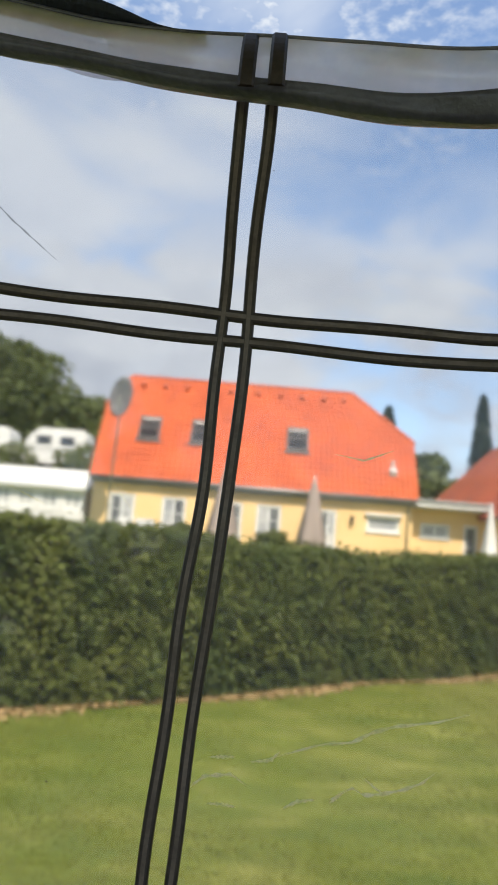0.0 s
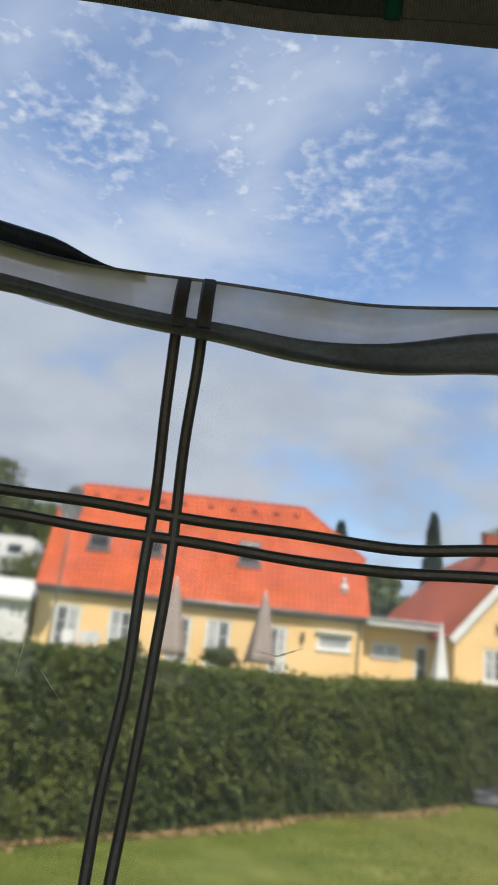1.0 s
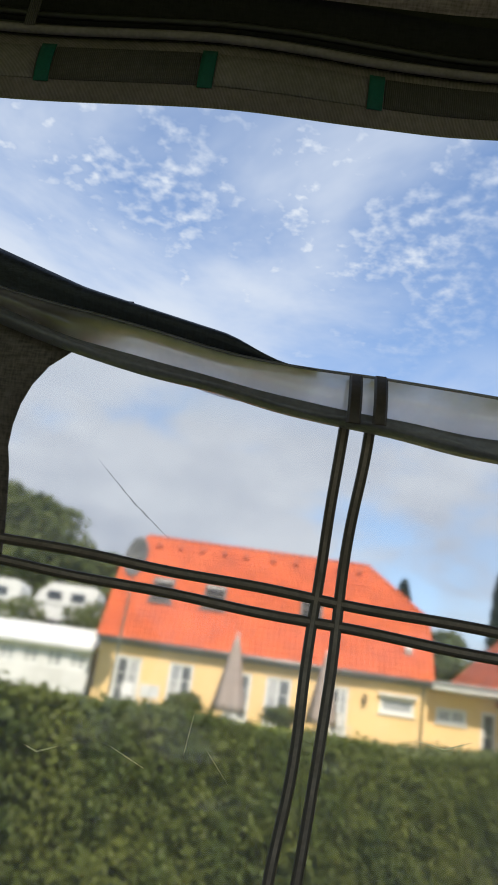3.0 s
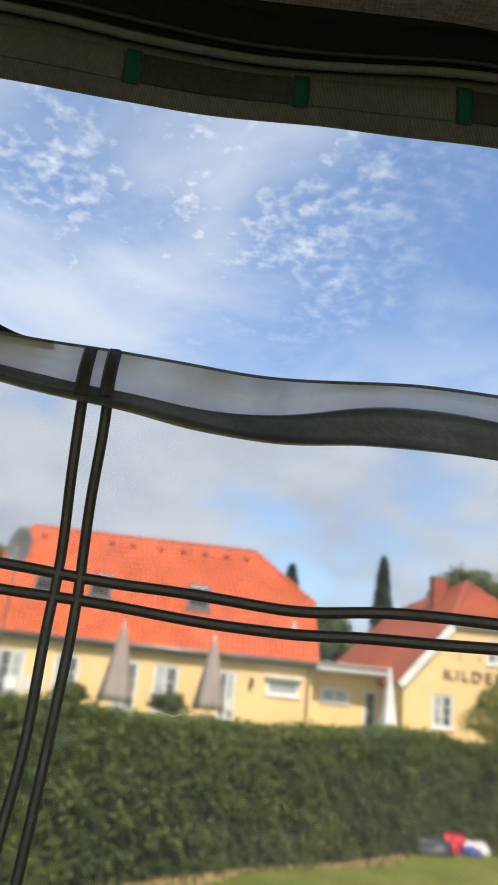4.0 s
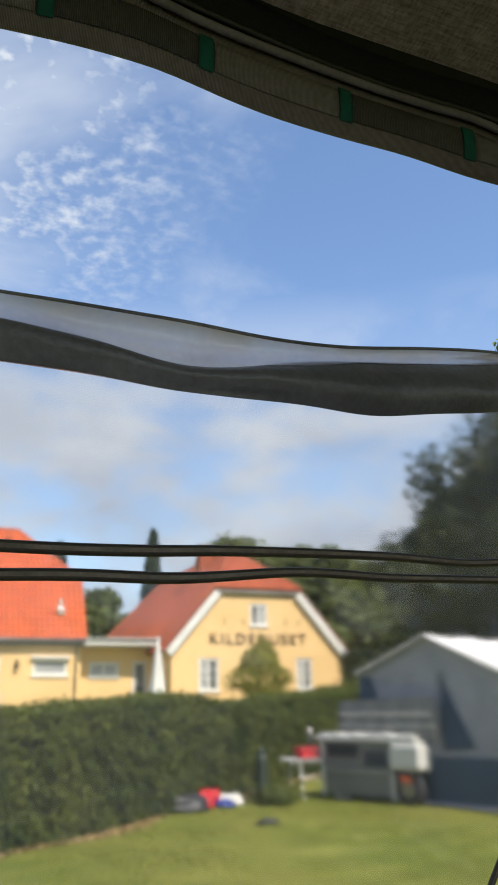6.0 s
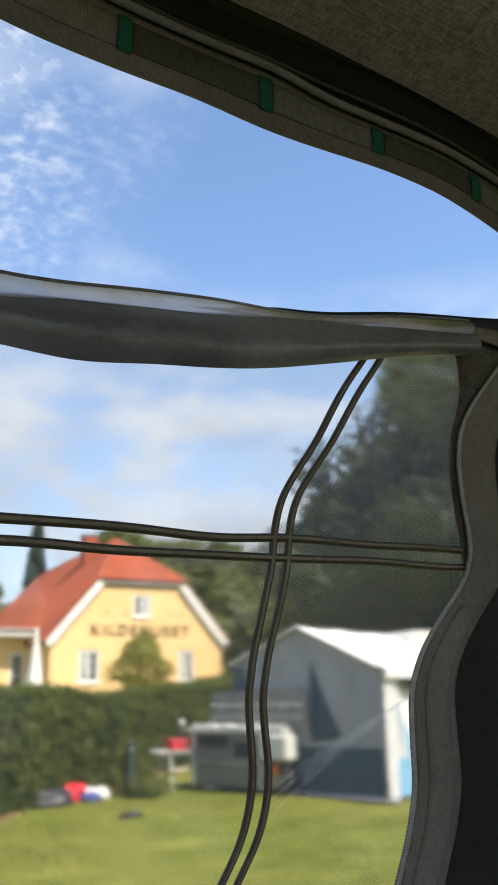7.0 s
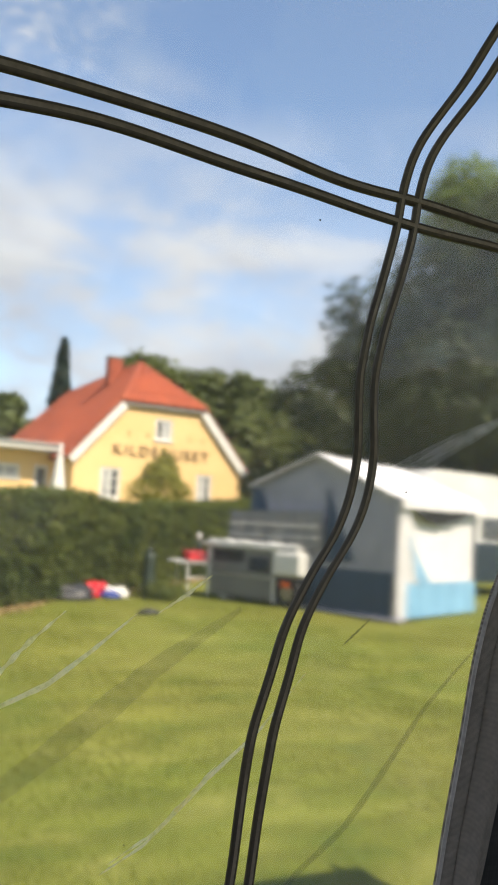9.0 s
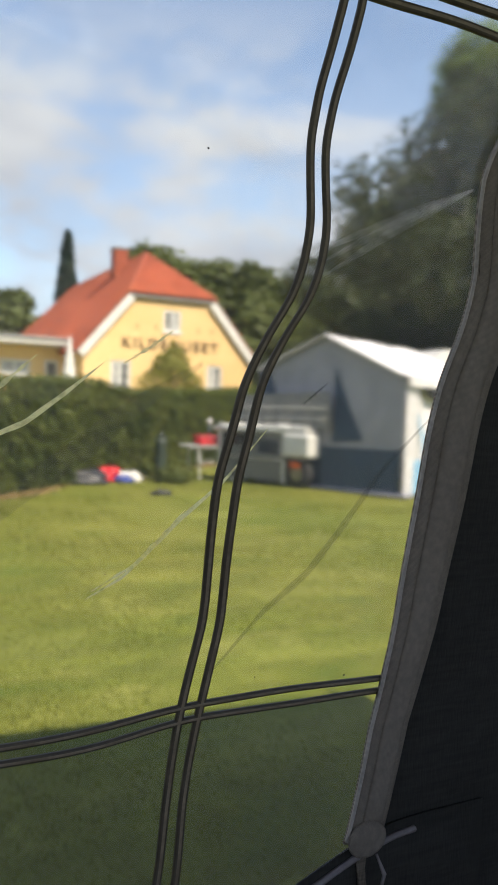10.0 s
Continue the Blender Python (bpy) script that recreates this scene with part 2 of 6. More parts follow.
def tile_material(name, colour, second):
    """Clay pantiles in courses, weathered."""
    m = material(name, colour, 0.75, second, 0.5, 6.0, 0.0)
    t = m.node_tree
    p = t.nodes["Principled BSDF"]
    co = node(t, "ShaderNodeTexCoord").outputs["Object"]
    xyz = node(t, "ShaderNodeSeparateXYZ", {0: co})
    along = node(t, "ShaderNodeMath", {0: xyz.outputs[0], 1: xyz.outputs[1]}, operation="ADD")
    uv = node(t, "ShaderNodeCombineXYZ", {0: along.outputs[0], 1: xyz.outputs[2]})
    br = node(t, "ShaderNodeTexBrick", {"Vector": uv.outputs[0], "Color1": (1, 1, 1, 1), "Color2": (0.8, 0.78, 0.76, 1), "Mortar": (0.5, 0.46, 0.44, 1),
                                        "Scale": 1.0, "Mortar Size": 0.02, "Brick Width": 0.24, "Row Height": 0.29, "Bias": 0.0})
    br.offset = 0.0
    old = p.inputs["Base Color"].links[0].from_socket
    mul = node(t, "ShaderNodeMixRGB", {0: 0.75, 1: old, 2: br.outputs[0]}, blend_type="MULTIPLY")
    t.links.new(mul.outputs[0], p.inputs["Base Color"])
    b = node(t, "ShaderNodeBump", {"Height": br.outputs[0], "Strength": 0.6, "Distance": 0.05})
    t.links.new(b.outputs[0], p.inputs["Normal"])
    return m


def lawn_material():
    m = material("lawn_grass", (0.128, 0.150, 0.019), 0.9, (0.178, 0.178, 0.030), 0.45, 22.0, 0.2, size=0.03, spec=0.2)
    t = m.node_tree
    p = t.nodes["Principled BSDF"]
    co = node(t, "ShaderNodeTexCoord").outputs["Object"]
    st = node(t, "ShaderNodeMapping", {0: co, 2: (0, 0, 0.35), 3: (0.55, 1.7, 1.0)})
    n = node(t, "ShaderNodeTexNoise", {"Vector": st.outputs[0], "Scale": 2.4, "Detail": 4.0, "Roughness": 0.6, "Distortion": 0.6})
    old = p.inputs["Base Color"].links[0].from_socket
    k = node(t, "ShaderNodeMapRange", {0: n.outputs[0], 1: 0.3, 2: 0.7, 3: 0.68, 4: 1.26})
    mul = node(t, "ShaderNodeMixRGB", {0: 1.0, 1: old, 2: k.outputs[0]}, blend_type="MULTIPLY")
    # fresher grass towards the hedge's left end
    sep = node(t, "ShaderNodeSeparateXYZ", {0: co})
    w = node(t, "ShaderNodeMath", {0: n.outputs[0], 1: sep.outputs[0]}, operation="ADD")
    fresh = node(t, "ShaderNodeMapRange", {0: w.outputs[0], 1: 0.4, 2: 2.8, 3: 1.0, 4: 0.0})
    mul2 = node(t, "ShaderNodeMixRGB", {0: fresh.outputs[0], 1: mul.outputs[0], 2: (0.098, 0.14, 0.018, 1)})
    mul2.inputs[0].default_value = 0.6
    half = node(t, "ShaderNodeMath", {0: fresh.outputs[0], 1: 0.6}, operation="MULTIPLY")
    t.links.new(half.outputs[0], mul2.inputs[0])
    # straw-pale patches left by the mower, and clover-dark ones
    s3 = node(t, "ShaderNodeMapping", {0: co, 2: (0, 0, 0.5), 3: (0.9, 1.7, 1.0)})
    n3 = node(t, "ShaderNodeTexNoise", {"Vector": s3.outputs[0], "Scale": 1.6, "Detail": 6.0, "Roughness": 0.64, "Distortion": 0.5})
    straw = node(t, "ShaderNodeMapRange", {0: n3.outputs[0], 1: 0.51, 2: 0.68, 3: 0.0, 4: 0.62})
    mul3 = node(t, "ShaderNodeMixRGB", {0: straw.outputs[0], 1: mul2.outputs[0], 2: (0.25, 0.25, 0.062, 1)})
    clover = node(t, "ShaderNodeMapRange", {0: n3.outputs[0], 1: 0.47, 2: 0.32, 3: 0.0, 4: 0.75})
    mul4 = node(t, "ShaderNodeMixRGB", {0: clover.outputs[0], 1: mul3.outputs[0], 2: (0.075, 0.115, 0.014, 1)})
    t.links.new(mul4.outputs[0], p.inputs["Base Color"])
    return m


def glass_material():
    m = material("window_glass", (0.035, 0.04, 0.05), 0.06, (0.06, 0.07, 0.08), 0.8, 3.0, 0.0, spec=0.6)
    return m


VINYL = vinyl_material()
FOLD = fold_material()
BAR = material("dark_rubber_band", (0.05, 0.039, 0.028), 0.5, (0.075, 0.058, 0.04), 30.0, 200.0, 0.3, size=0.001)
# paler brown that paints the highlight along each band's crest
BAR_HIGHLIGHT = material("band_highlight", (0.24, 0.19, 0.135), 0.5, (0.15, 0.117, 0.08), 30.0, 200.0, 0.3, size=0.001)
WALL_CLOTH = weave_material("dark_wall_cloth", (0.0215, 0.0205, 0.0185), (0.015, 0.0145, 0.0135))
BROWN_CLOTH = weave_material("brown_border_cloth", (0.12, 0.098, 0.078), (0.088, 0.073, 0.06), 300, 300)
ROOF_CLOTH = weave_material("beige_roof_cloth", (0.36, 0.285, 0.285), (0.28, 0.222, 0.222), 260, 260)
BLACK_CLOTH = weave_material("black_zip_cloth", (0.010, 0.010, 0.011), (0.007, 0.007, 0.008), 300, 300, 0.9)
NAVY_CLOTH = weave_material("navy_zip_flap", (0.018, 0.024, 0.034), (0.012, 0.015, 0.022), 300, 300, 0.6)
WEB = rib_material("grey_webbing", (0.225, 0.19, 0.205), (0.185, 0.156, 0.168), 900)
STRIP_WEB = rib_material("brown_grey_strip", (0.25, 0.21, 0.178), (0.205, 0.172, 0.146), 1500)
HOOK_TAPE = rib_material("dark_hook_tape", (0.06, 0.056, 0.06), (0.085, 0.078, 0.082), 620)
PALE_WEB = rib_material("light_tape", (0.22, 0.195, 0.21), (0.18, 0.16, 0.17), 900)
UPRIGHT_TAPE = rib_material("grey_ribbed_tape", (0.222, 0.187, 0.159), (0.19, 0.16, 0.136), 1250, "Z", 0.4)
TEAL = material("teal_tag", (0.0, 0.105, 0.088), 0.75, (0.0, 0.08, 0.068), 20, 300, 0.2, size=0.001)
PIPING = material("beige_piping", (0.21, 0.185, 0.20), 0.75, (0.17, 0.15, 0.16), 20, 150, 0.3, size=0.001)
HEM = material("dark_hem", (0.21, 0.205, 0.215), 0.34, (0.11, 0.107, 0.113), 5, 120, 0.4, size=0.003)
PALE_CORD = material("pale_cord", (0.42, 0.38, 0.36), 0.7, (0.36, 0.33, 0.31), 20, 150, 0.3, size=0.001)
# the yellow tint imitates sunlit lawn refracted in creases and scratches
GLINT_CREASE = streak_material("glint_crease", (1.0, 0.93, 0.48), 0.9, 1.0)
DARK_CREASE = streak_material("dark_crease", (0.25, 0.24, 0.22), 0.12, 0.5)
# pale see-through colour that paints glare on the creased vinyl
SOFT_GLARE = streak_material("soft_glare", (0.9, 0.88, 0.86), 0.11, 1.0)
# darkening strips on the pane that stand for rope shadows on the lawn
ROPE_SHADOW = streak_material("rope_shadow_streak", (0.25, 0.24, 0.22), 0.08, 0.77)
WIDE_SHADOW = streak_material("wide_shadow_streak", (0.4, 0.38, 0.35), 0.05, 0.82)
FLOOR_CLOTH = material("groundsheet", (0.17, 0.165, 0.185), 0.8, (0.135, 0.13, 0.148), 3, 80, 0.4, size=0.003)
CAVE = material("inner_cloth", (0.10, 0.09, 0.075), 0.9, (0.07, 0.065, 0.055), 3, 60, 0.2)
STEEL = material("steel", (0.45, 0.45, 0.46), 0.35, (0.3, 0.3, 0.31), 20, 90, 0.1, metal=0.9)
LAWN = lawn_material()
BLADE = leaf_material("grass_blades", (0.145, 0.172, 0.022), (0.205, 0.200, 0.038), 0.5)
LITTER = material("dead_leaves", (0.40, 0.27, 0.12), 0.9, (0.28, 0.2, 0.08), 6, 50, 0.0)
HEDGE_LEAF = leaf_material("hedge_leaf", (0.112, 0.128, 0.030), (0.058, 0.080, 0.022), 1.6)
# near-black: the shade deep inside the hedge is in this colour
HEDGE_CORE = material("hedge_inner_shade", (0.018, 0.024, 0.012), 0.95, (0.03, 0.03, 0.018), 4, 30, 0.8, size=0.05)
TREE_LEAF = leaf_material("tree_leaf", (0.118, 0.138, 0.044), (0.078, 0.098, 0.032), 0.2)
DARK_LEAF = leaf_material("dark_tree_leaf", (0.056, 0.068, 0.034), (0.036, 0.047, 0.024), 0.2)
NEEDLE = leaf_material("conifer_needles", (0.036, 0.056, 0.038), (0.022, 0.038, 0.027), 0.3)
SHRUB_LEAF = leaf_material("shrub_leaf", (0.27, 0.26, 0.065), (0.19, 0.20, 0.05), 0.8)
LIGHT_LEAF = leaf_material("light_tree_leaf", (0.16, 0.215, 0.06), (0.12, 0.165, 0.045), 0.2)
BARK = material("bark", (0.07, 0.055, 0.04), 0.95, (0.04, 0.033, 0.026), 3, 25, 0.8, size=0.03)
ROOF_RED = tile_material("orange_clay_tiles", (0.60, 0.125, 0.035), (0.52, 0.10, 0.03))
CLAY = material("orange_clay", (0.56, 0.115, 0.034), 0.8, (0.47, 0.09, 0.03), 0.5, 6.0, 0.2, island=0.13)
CLAY_OLD = material("red_clay", (0.43, 0.10, 0.042), 0.8, (0.33, 0.075, 0.034), 0.5, 6.0, 0.2, island=0.16)
ROOF_OLD = tile_material("red_clay_tiles", (0.46, 0.11, 0.045), (0.36, 0.08, 0.035))
YELLOW = material("yellow_render", (0.86, 0.60, 0.29), 0.9, (0.80, 0.545, 0.25), 0.7, 25, 0.3, size=0.01)
WHITE = material("white_paint", (0.78, 0.78, 0.75), 0.5, (0.68, 0.68, 0.65), 2, 40, 0.1)
OFFWHITE = material("weathered_white", (0.72, 0.71, 0.68), 0.6, (0.6, 0.59, 0.56), 1.2, 20, 0.1)
GREYPAINT = material("grey_paint", (0.30, 0.30, 0.29), 0.6, (0.24, 0.24, 0.23), 2, 30, 0.1)
DARKWOOD = material("dark_wood", (0.10, 0.07, 0.045), 0.8, (0.07, 0.05, 0.03), 4, 60, 0.3)
GLASS = glass_material()
# pane colours lightened to stand for curtains and reflected sky
PALE_GLASS = material("pale_glass", (0.52, 0.51, 0.49), 0.14, (0.32, 0.33, 0.34), 1.3, 6.0, 0.0)
GREY_GLASS = material("mid_grey_glass", (0.16, 0.165, 0.17), 0.1, (0.08, 0.085, 0.09), 1.3, 6.0, 0.0)
ROOF_GLASS = material("roof_window_glass", (0.02, 0.018, 0.02), 0.3, (0.035, 0.03, 0.03), 0.8, 3.0, 0.0, spec=0.2)
ROOF_FRAME = material("dark_roof_window_frame", (0.13, 0.115, 0.11), 0.5, (0.10, 0.09, 0.085), 3, 30, 0.1)
MESH_GREY = material("dark_mesh_dish", (0.10, 0.10, 0.105), 0.6, (0.16, 0.16, 0.165), 5, 40, 0.2)
ZINC = material("zinc", (0.36, 0.36, 0.35), 0.45, (0.28, 0.28, 0.27), 3, 50, 0.1, metal=0.6)
PARASOL_CLOTH = weave_material("taupe_parasol_cloth", (0.36, 0.29, 0.25), (0.30, 0.24, 0.21), 60, 60)
LETTER = material("brown_letters", (0.12, 0.06, 0.03), 0.6, (0.09, 0.045, 0.025), 5, 60, 0.1)
TENT_GREY = weave_material("grey_tent_cloth", (0.35, 0.345, 0.385), (0.29, 0.288, 0.325), 120, 120)
TENT_WHITE = weave_material("white_tent_cloth", (0.74, 0.725, 0.72), (0.64, 0.625, 0.63), 120, 120)
TENT_BLUE = weave_material("light_blue_tent_cloth", (0.22, 0.44, 0.62), (0.18, 0.38, 0.55), 120, 120)
TENT_NAVY = weave_material("dark_blue_tent_cloth", (0.045, 0.075, 0.12), (0.035, 0.06, 0.095), 120, 120)
TRAILER_GREY = material("grey_trailer_panel", (0.21, 0.207, 0.195), 0.5, (0.17, 0.167, 0.157), 2, 30, 0.1)
RED = material("red_plastic", (0.62, 0.02, 0.03), 0.4, (0.5, 0.015, 0.025), 5, 60, 0.1)
BLUE = material("blue_nylon", (0.03, 0.06, 0.30), 0.55, (0.02, 0.04, 0.2), 8, 60, 0.3)
BLACK = material("black_plastic", (0.018, 0.018, 0.02), 0.5, (0.03, 0.03, 0.03), 8, 60, 0.2)
RUBBER = material("tyre_rubber", (0.022, 0.022, 0.022), 0.85, (0.03, 0.03, 0.03), 10, 80, 0.3)
ORANGE = material("orange_reflector", (0.85, 0.16, 0.02), 0.3, (0.7, 0.12, 0.02), 10, 60, 0.0)
GREEN_CAN = material("dark_green_metal", (0.03, 0.045, 0.03), 0.5, (0.02, 0.03, 0.02), 5, 40, 0.2)
CAR_DARK = material("dark_blue_car_paint", (0.02, 0.035, 0.05), 0.25, (0.018, 0.03, 0.042), 2, 30, 0.0)

# ---------------------------------------------------------------- mesh helpers


def tidy(ob, mat_, smooth=False):
    ob.data.materials.append(mat_)
    if smooth:
        ob.data.polygons.foreach_set("use_smooth", [True] * len(ob.data.polygons))
    return ob


def raw(name, verts, faces, mat_, parent=None, label="", smooth=False):
    me = bpy.data.meshes.new(name)
    me.from_pydata([tuple(v) for v in verts], [], [tuple(f) for f in faces])
    me.validate()
    me.update()
    ob = tidy(new(name, me), mat_, smooth)
    ob.parent = parent
    return tagged(ob, label) if label else ob


def part(name, bm, mat_, parent=None, label="", smooth=False):
    bmesh.ops.recalc_face_normals(bm, faces=bm.faces)
    me = bpy.data.meshes.new(name)
    bm.to_mesh(me)
    bm.free()
    ob = tidy(new(name, me), mat_, smooth)
    ob.parent = parent
    return tagged(ob, label) if label else ob


def thing(name, label, category, group="", kind="", at=(0, 0, 0)):
    ob = new(name)
    ob.location = at
    ob.empty_display_size = 0.1
    return tagged(ob, label, category, group, kind)


def box(a, b, bevel=0.0, bm=None, m=None):
    """A box from corner to corner, edges bevelled, added to a bmesh."""
    bm = bm or bmesh.new()
    c = bmesh.ops.create_cube(bm, size=1)["verts"]
    for v in c:
        v.co = Vector([a[i] + (v.co[i] + 0.5) * (b[i] - a[i]) for i in range(3)])
    if bevel:
        edges = list({e for v in c for e in v.link_edges})
        r = bmesh.ops.bevel(bm, geom=edges, offset=bevel, segments=2, profile=0.5, affect="EDGES")
        c = list({v for f in r["faces"] for v in f.verts} | {v for v in c if v.is_valid})
    if m is not None:
        bmesh.ops.transform(bm, matrix=m, verts=c)
    return bm


def tube(points, radius, sides=6, bm=None, taper=None, flat=1.0):
    """A tube along points; taper: radius at the end."""
    bm = bm or bmesh.new()
    pts = [Vector(p) for p in points]
    rings = []
    for i, p in enumerate(pts):
        d = (pts[min(i + 1, len(pts) - 1)] - pts[max(i - 1, 0)]).normalized()
        side = d.cross(Vector((0, 0, 1)))
        side = side.normalized() if side.length > 1e-3 else Vector((1, 0, 0))
        upv = side.cross(d).normalized()
        r = radius if taper is None else radius + (taper - radius) * i / max(1, len(pts) - 1)
        rings.append([bm.verts.new(p + side * math.cos(a) * r + upv * math.sin(a) * r * flat)
                      for a in (2 * math.pi * k / sides for k in range(sides))])
    for r0, r1 in zip(rings, rings[1:]):
        for k in range(sides):
            bm.faces.new((r0[k], r0[(k + 1) % sides], r1[(k + 1) % sides], r1[k]))
    bm.faces.new(list(reversed(rings[0])))
    bm.faces.new(rings[-1])
    return bm


def prism(poly, y0, y1, bm=None):
    """A polygon in x and z, pulled from y0 to y1."""
    bm = bm or bmesh.new()
    a = [bm.verts.new((x, y0, z)) for x, z in poly]
    b = [bm.verts.new((x, y1, z)) for x, z in poly]
    bm.faces.new(a)
    bm.faces.new(list(reversed(b)))
    n = len(poly)
    for i in range(n):
        bm.faces.new((a[i], b[i], b[(i + 1) % n], a[(i + 1) % n]))
    return bm


def slab(quad, thick, bm=None):
    """A flat polygon in space given thickness below it."""
    bm = bm or bmesh.new()
    q = [Vector(p) for p in quad]
    n = (q[1] - q[0]).cross(q[2] - q[0]).normalized()
    n = n if n.z > 0 else -n
    a = [bm.verts.new(p) for p in q]
    b = [bm.verts.new(p - n * thick) for p in q]
    bm.faces.new(a)
    bm.faces.new(list(reversed(b)))
    for i in range(len(q)):
        j = (i + 1) % len(q)
        bm.faces.new((a[i], b[i], b[j], a[j]))
    return bm


def wall_grid(x0, x1, z0, z1, y0, y1, holes):
    """An upright wall between y0 and y1 with rectangular openings (x0, x1, z0, z1) through it."""
    bm = bmesh.new()
    xs = sorted({x0, x1, *[h[0] for h in holes], *[h[1] for h in holes]})
    zs = sorted({z0, z1, *[h[2] for h in holes], *[h[3] for h in holes]})

    def solid(i, k):
        if not (0 <= i < len(xs) - 1 and 0 <= k < len(zs) - 1):
            return False
        cx, cz = (xs[i] + xs[i + 1]) / 2, (zs[k] + zs[k + 1]) / 2
        return not any(h[0] < cx < h[1] and h[2] < cz < h[3] for h in holes)

    def quad(*p):
        bm.faces.new([bm.verts.new(v) for v in p])

    for i in range(len(xs) - 1):
        for k in range(len(zs) - 1):
            if not solid(i, k):
                continue
            a, b, c, d = xs[i], xs[i + 1], zs[k], zs[k + 1]
            quad((a, y0, c), (b, y0, c), (b, y0, d), (a, y0, d))
            quad((a, y1, c), (a, y1, d), (b, y1, d), (b, y1, c))
            if not solid(i - 1, k):
                quad((a, y0, c), (a, y0, d), (a, y1, d), (a, y1, c))
            if not solid(i + 1, k):
                quad((b, y0, c), (b, y1, c), (b, y1, d), (b, y0, d))
            if not solid(i, k - 1):
                quad((a, y0, c), (a, y1, c), (b, y1, c), (b, y0, c))
            if not solid(i, k + 1):
                quad((a, y0, d), (b, y0, d), (b, y1, d), (a, y1, d))
    bmesh.ops.remove_doubles(bm, verts=bm.verts, dist=0.0005)
    return bm


def smooth_curve(pairs, reach=0.05):
    """A soft curve through pairs (t, value)."""
    ts, vs = np.array(sorted(pairs)).T
    fine = np.arange(ts[0] - 0.3, ts[-1] + 0.3, 0.01)
    val = np.interp(fine, ts, vs)
    k = np.exp(-0.5 * (np.arange(-12, 13) * 0.01 / max(reach * 0.5, 1e-3)) ** 2)
    val = np.convolve(np.pad(val, 12, mode="edge"), k / k.sum(), mode="valid")
    return lambda t: float(np.interp(t, fine, val))


def smoothstep(a, b, x):
    s = np.clip((x - a) / (b - a), 0, 1)
    return s * s * (3 - 2 * s)


def pane_window(parent, x0, x1, z0, z1, y, cols, rows, name="window", sill=True, split=True):
    """A white framed window, set in an opening whose outer face is at y."""
    w = new(name)
    w.parent = parent
    bm = bmesh.new()
    t = 0.125
    for a, b in (((x0, z0), (x0 + t, z1)), ((x1 - t, z0), (x1, z1)), ((x0 + t, z0), (x1 - t, z0 + t)), ((x0 + t, z1 - t), (x1 - t, z1))):
        box((a[0], y + 0.03, a[1]), (b[0], y + 0.11, b[1]), 0.008, bm)
    part("window_frame", bm, WHITE, w)
    iw, ih = (x1 - x0 - 2 * t) / cols, (z1 - z0 - 2 * t) / rows
    bm = bmesh.new()
    for i in range(1, cols):
        xx = x0 + t + i * iw
        k = 0.05 if split and i * 2 == cols else 0.022
        box((xx - k, y + 0.035, z0 + t), (xx + k, y + 0.1, z1 - t), 0.004, bm)
    for j in range(1, rows):
        zz = z0 + t + j * ih
        box((x0 + t, y + 0.045, zz - 0.02), (x1 - t, y + 0.095, zz + 0.02), 0.004, bm)
    if len(bm.verts):
        part("glazing_bar", bm, WHITE, w)
    else:
        bm.free()
    for i in range(cols):
        for j in range(rows):
            part("pane", box((x0 + t + i * iw, y + 0.065, z0 + t + j * ih), (x0 + t + (i + 1) * iw, y + 0.075, z0 + t + (j + 1) * ih)), PALE_GLASS if (i + int(abs(x0) * 3)) % 2 == 0 or rows == 1 else GREY_GLASS, w)
    if sill:
        part("window_sill", box((x0 - 0.06, y - 0.07, z0 - 0.07), (x1 + 0.06, y + 0.028, z0 - 0.003), 0.01), WHITE, w)
    return w

# ---------------------------------------------------------------- ground


def terrain(x, y):
    x, y = np.asarray(x, float), np.asarray(y, float)
    z = 1.6 * smoothstep(15.0, 33.0, y)
    z = z + 3.9 * smoothstep(40.0, 47.0, y) * smoothstep(-5.0, -9.5, x)
    z = z + 5.0 * smoothstep(50.0, 95.0, y)
    bumps = 0.02 * np.sin(x * 1.3 + 0.7 * y) + 0.015 * np.sin(0.9 * x - 1.7 * y + 1.0)
    return z + bumps * smoothstep(2.0, 4.0, y)


def build_ground():
    def steps(far, near, step, grow):
        v, s = [0.0], step
        while v[-1] < far:
            s = step if v[-1] < near else s * grow
            v.append(v[-1] + s)
        return v
    pos = steps(1800, 14, 0.5, 1.12)
    axis = np.array([-p for p in reversed(pos[1:])] + pos)
    xs, ys = axis, np.array([-p for p in reversed(steps(1800, 3, 1.0, 1.4)[1:])] + steps(1800, 50, 0.6, 1.12))
    gx, gy = np.meshgrid(xs, ys)
    gz = terrain(gx, gy) - 0.0
    n = len(xs)
    verts = np.stack([gx.ravel(), gy.ravel(), gz.ravel()], 1)
    faces = [(j * n + i, j * n + i + 1, (j + 1) * n + i + 1, (j + 1) * n + i) for j in range(len(ys) - 1) for i in range(n - 1)]
    return tagged(raw("ground", verts, faces, LAWN, smooth=True), "mown lawn with dry yellowish patches, rising behind the hedge", "lawn", kind="structure")


build_ground()

# ---------------------------------------------------------------- the awning that the camera stands in
X0, X1 = -2.3, 3.1


def wall_y(x, z):
    return 1.0 - 0.08 * x * min(max(z - 0.6, 0.0), 1.0) - 0.12 * float(smoothstep(1.55, 1.87, z)) - 0.14 * math.exp(-(((x - 0.70) / 0.36) ** 2) / 2) * min(max((z - 0.8) / 0.6, 0.0), 1.0)


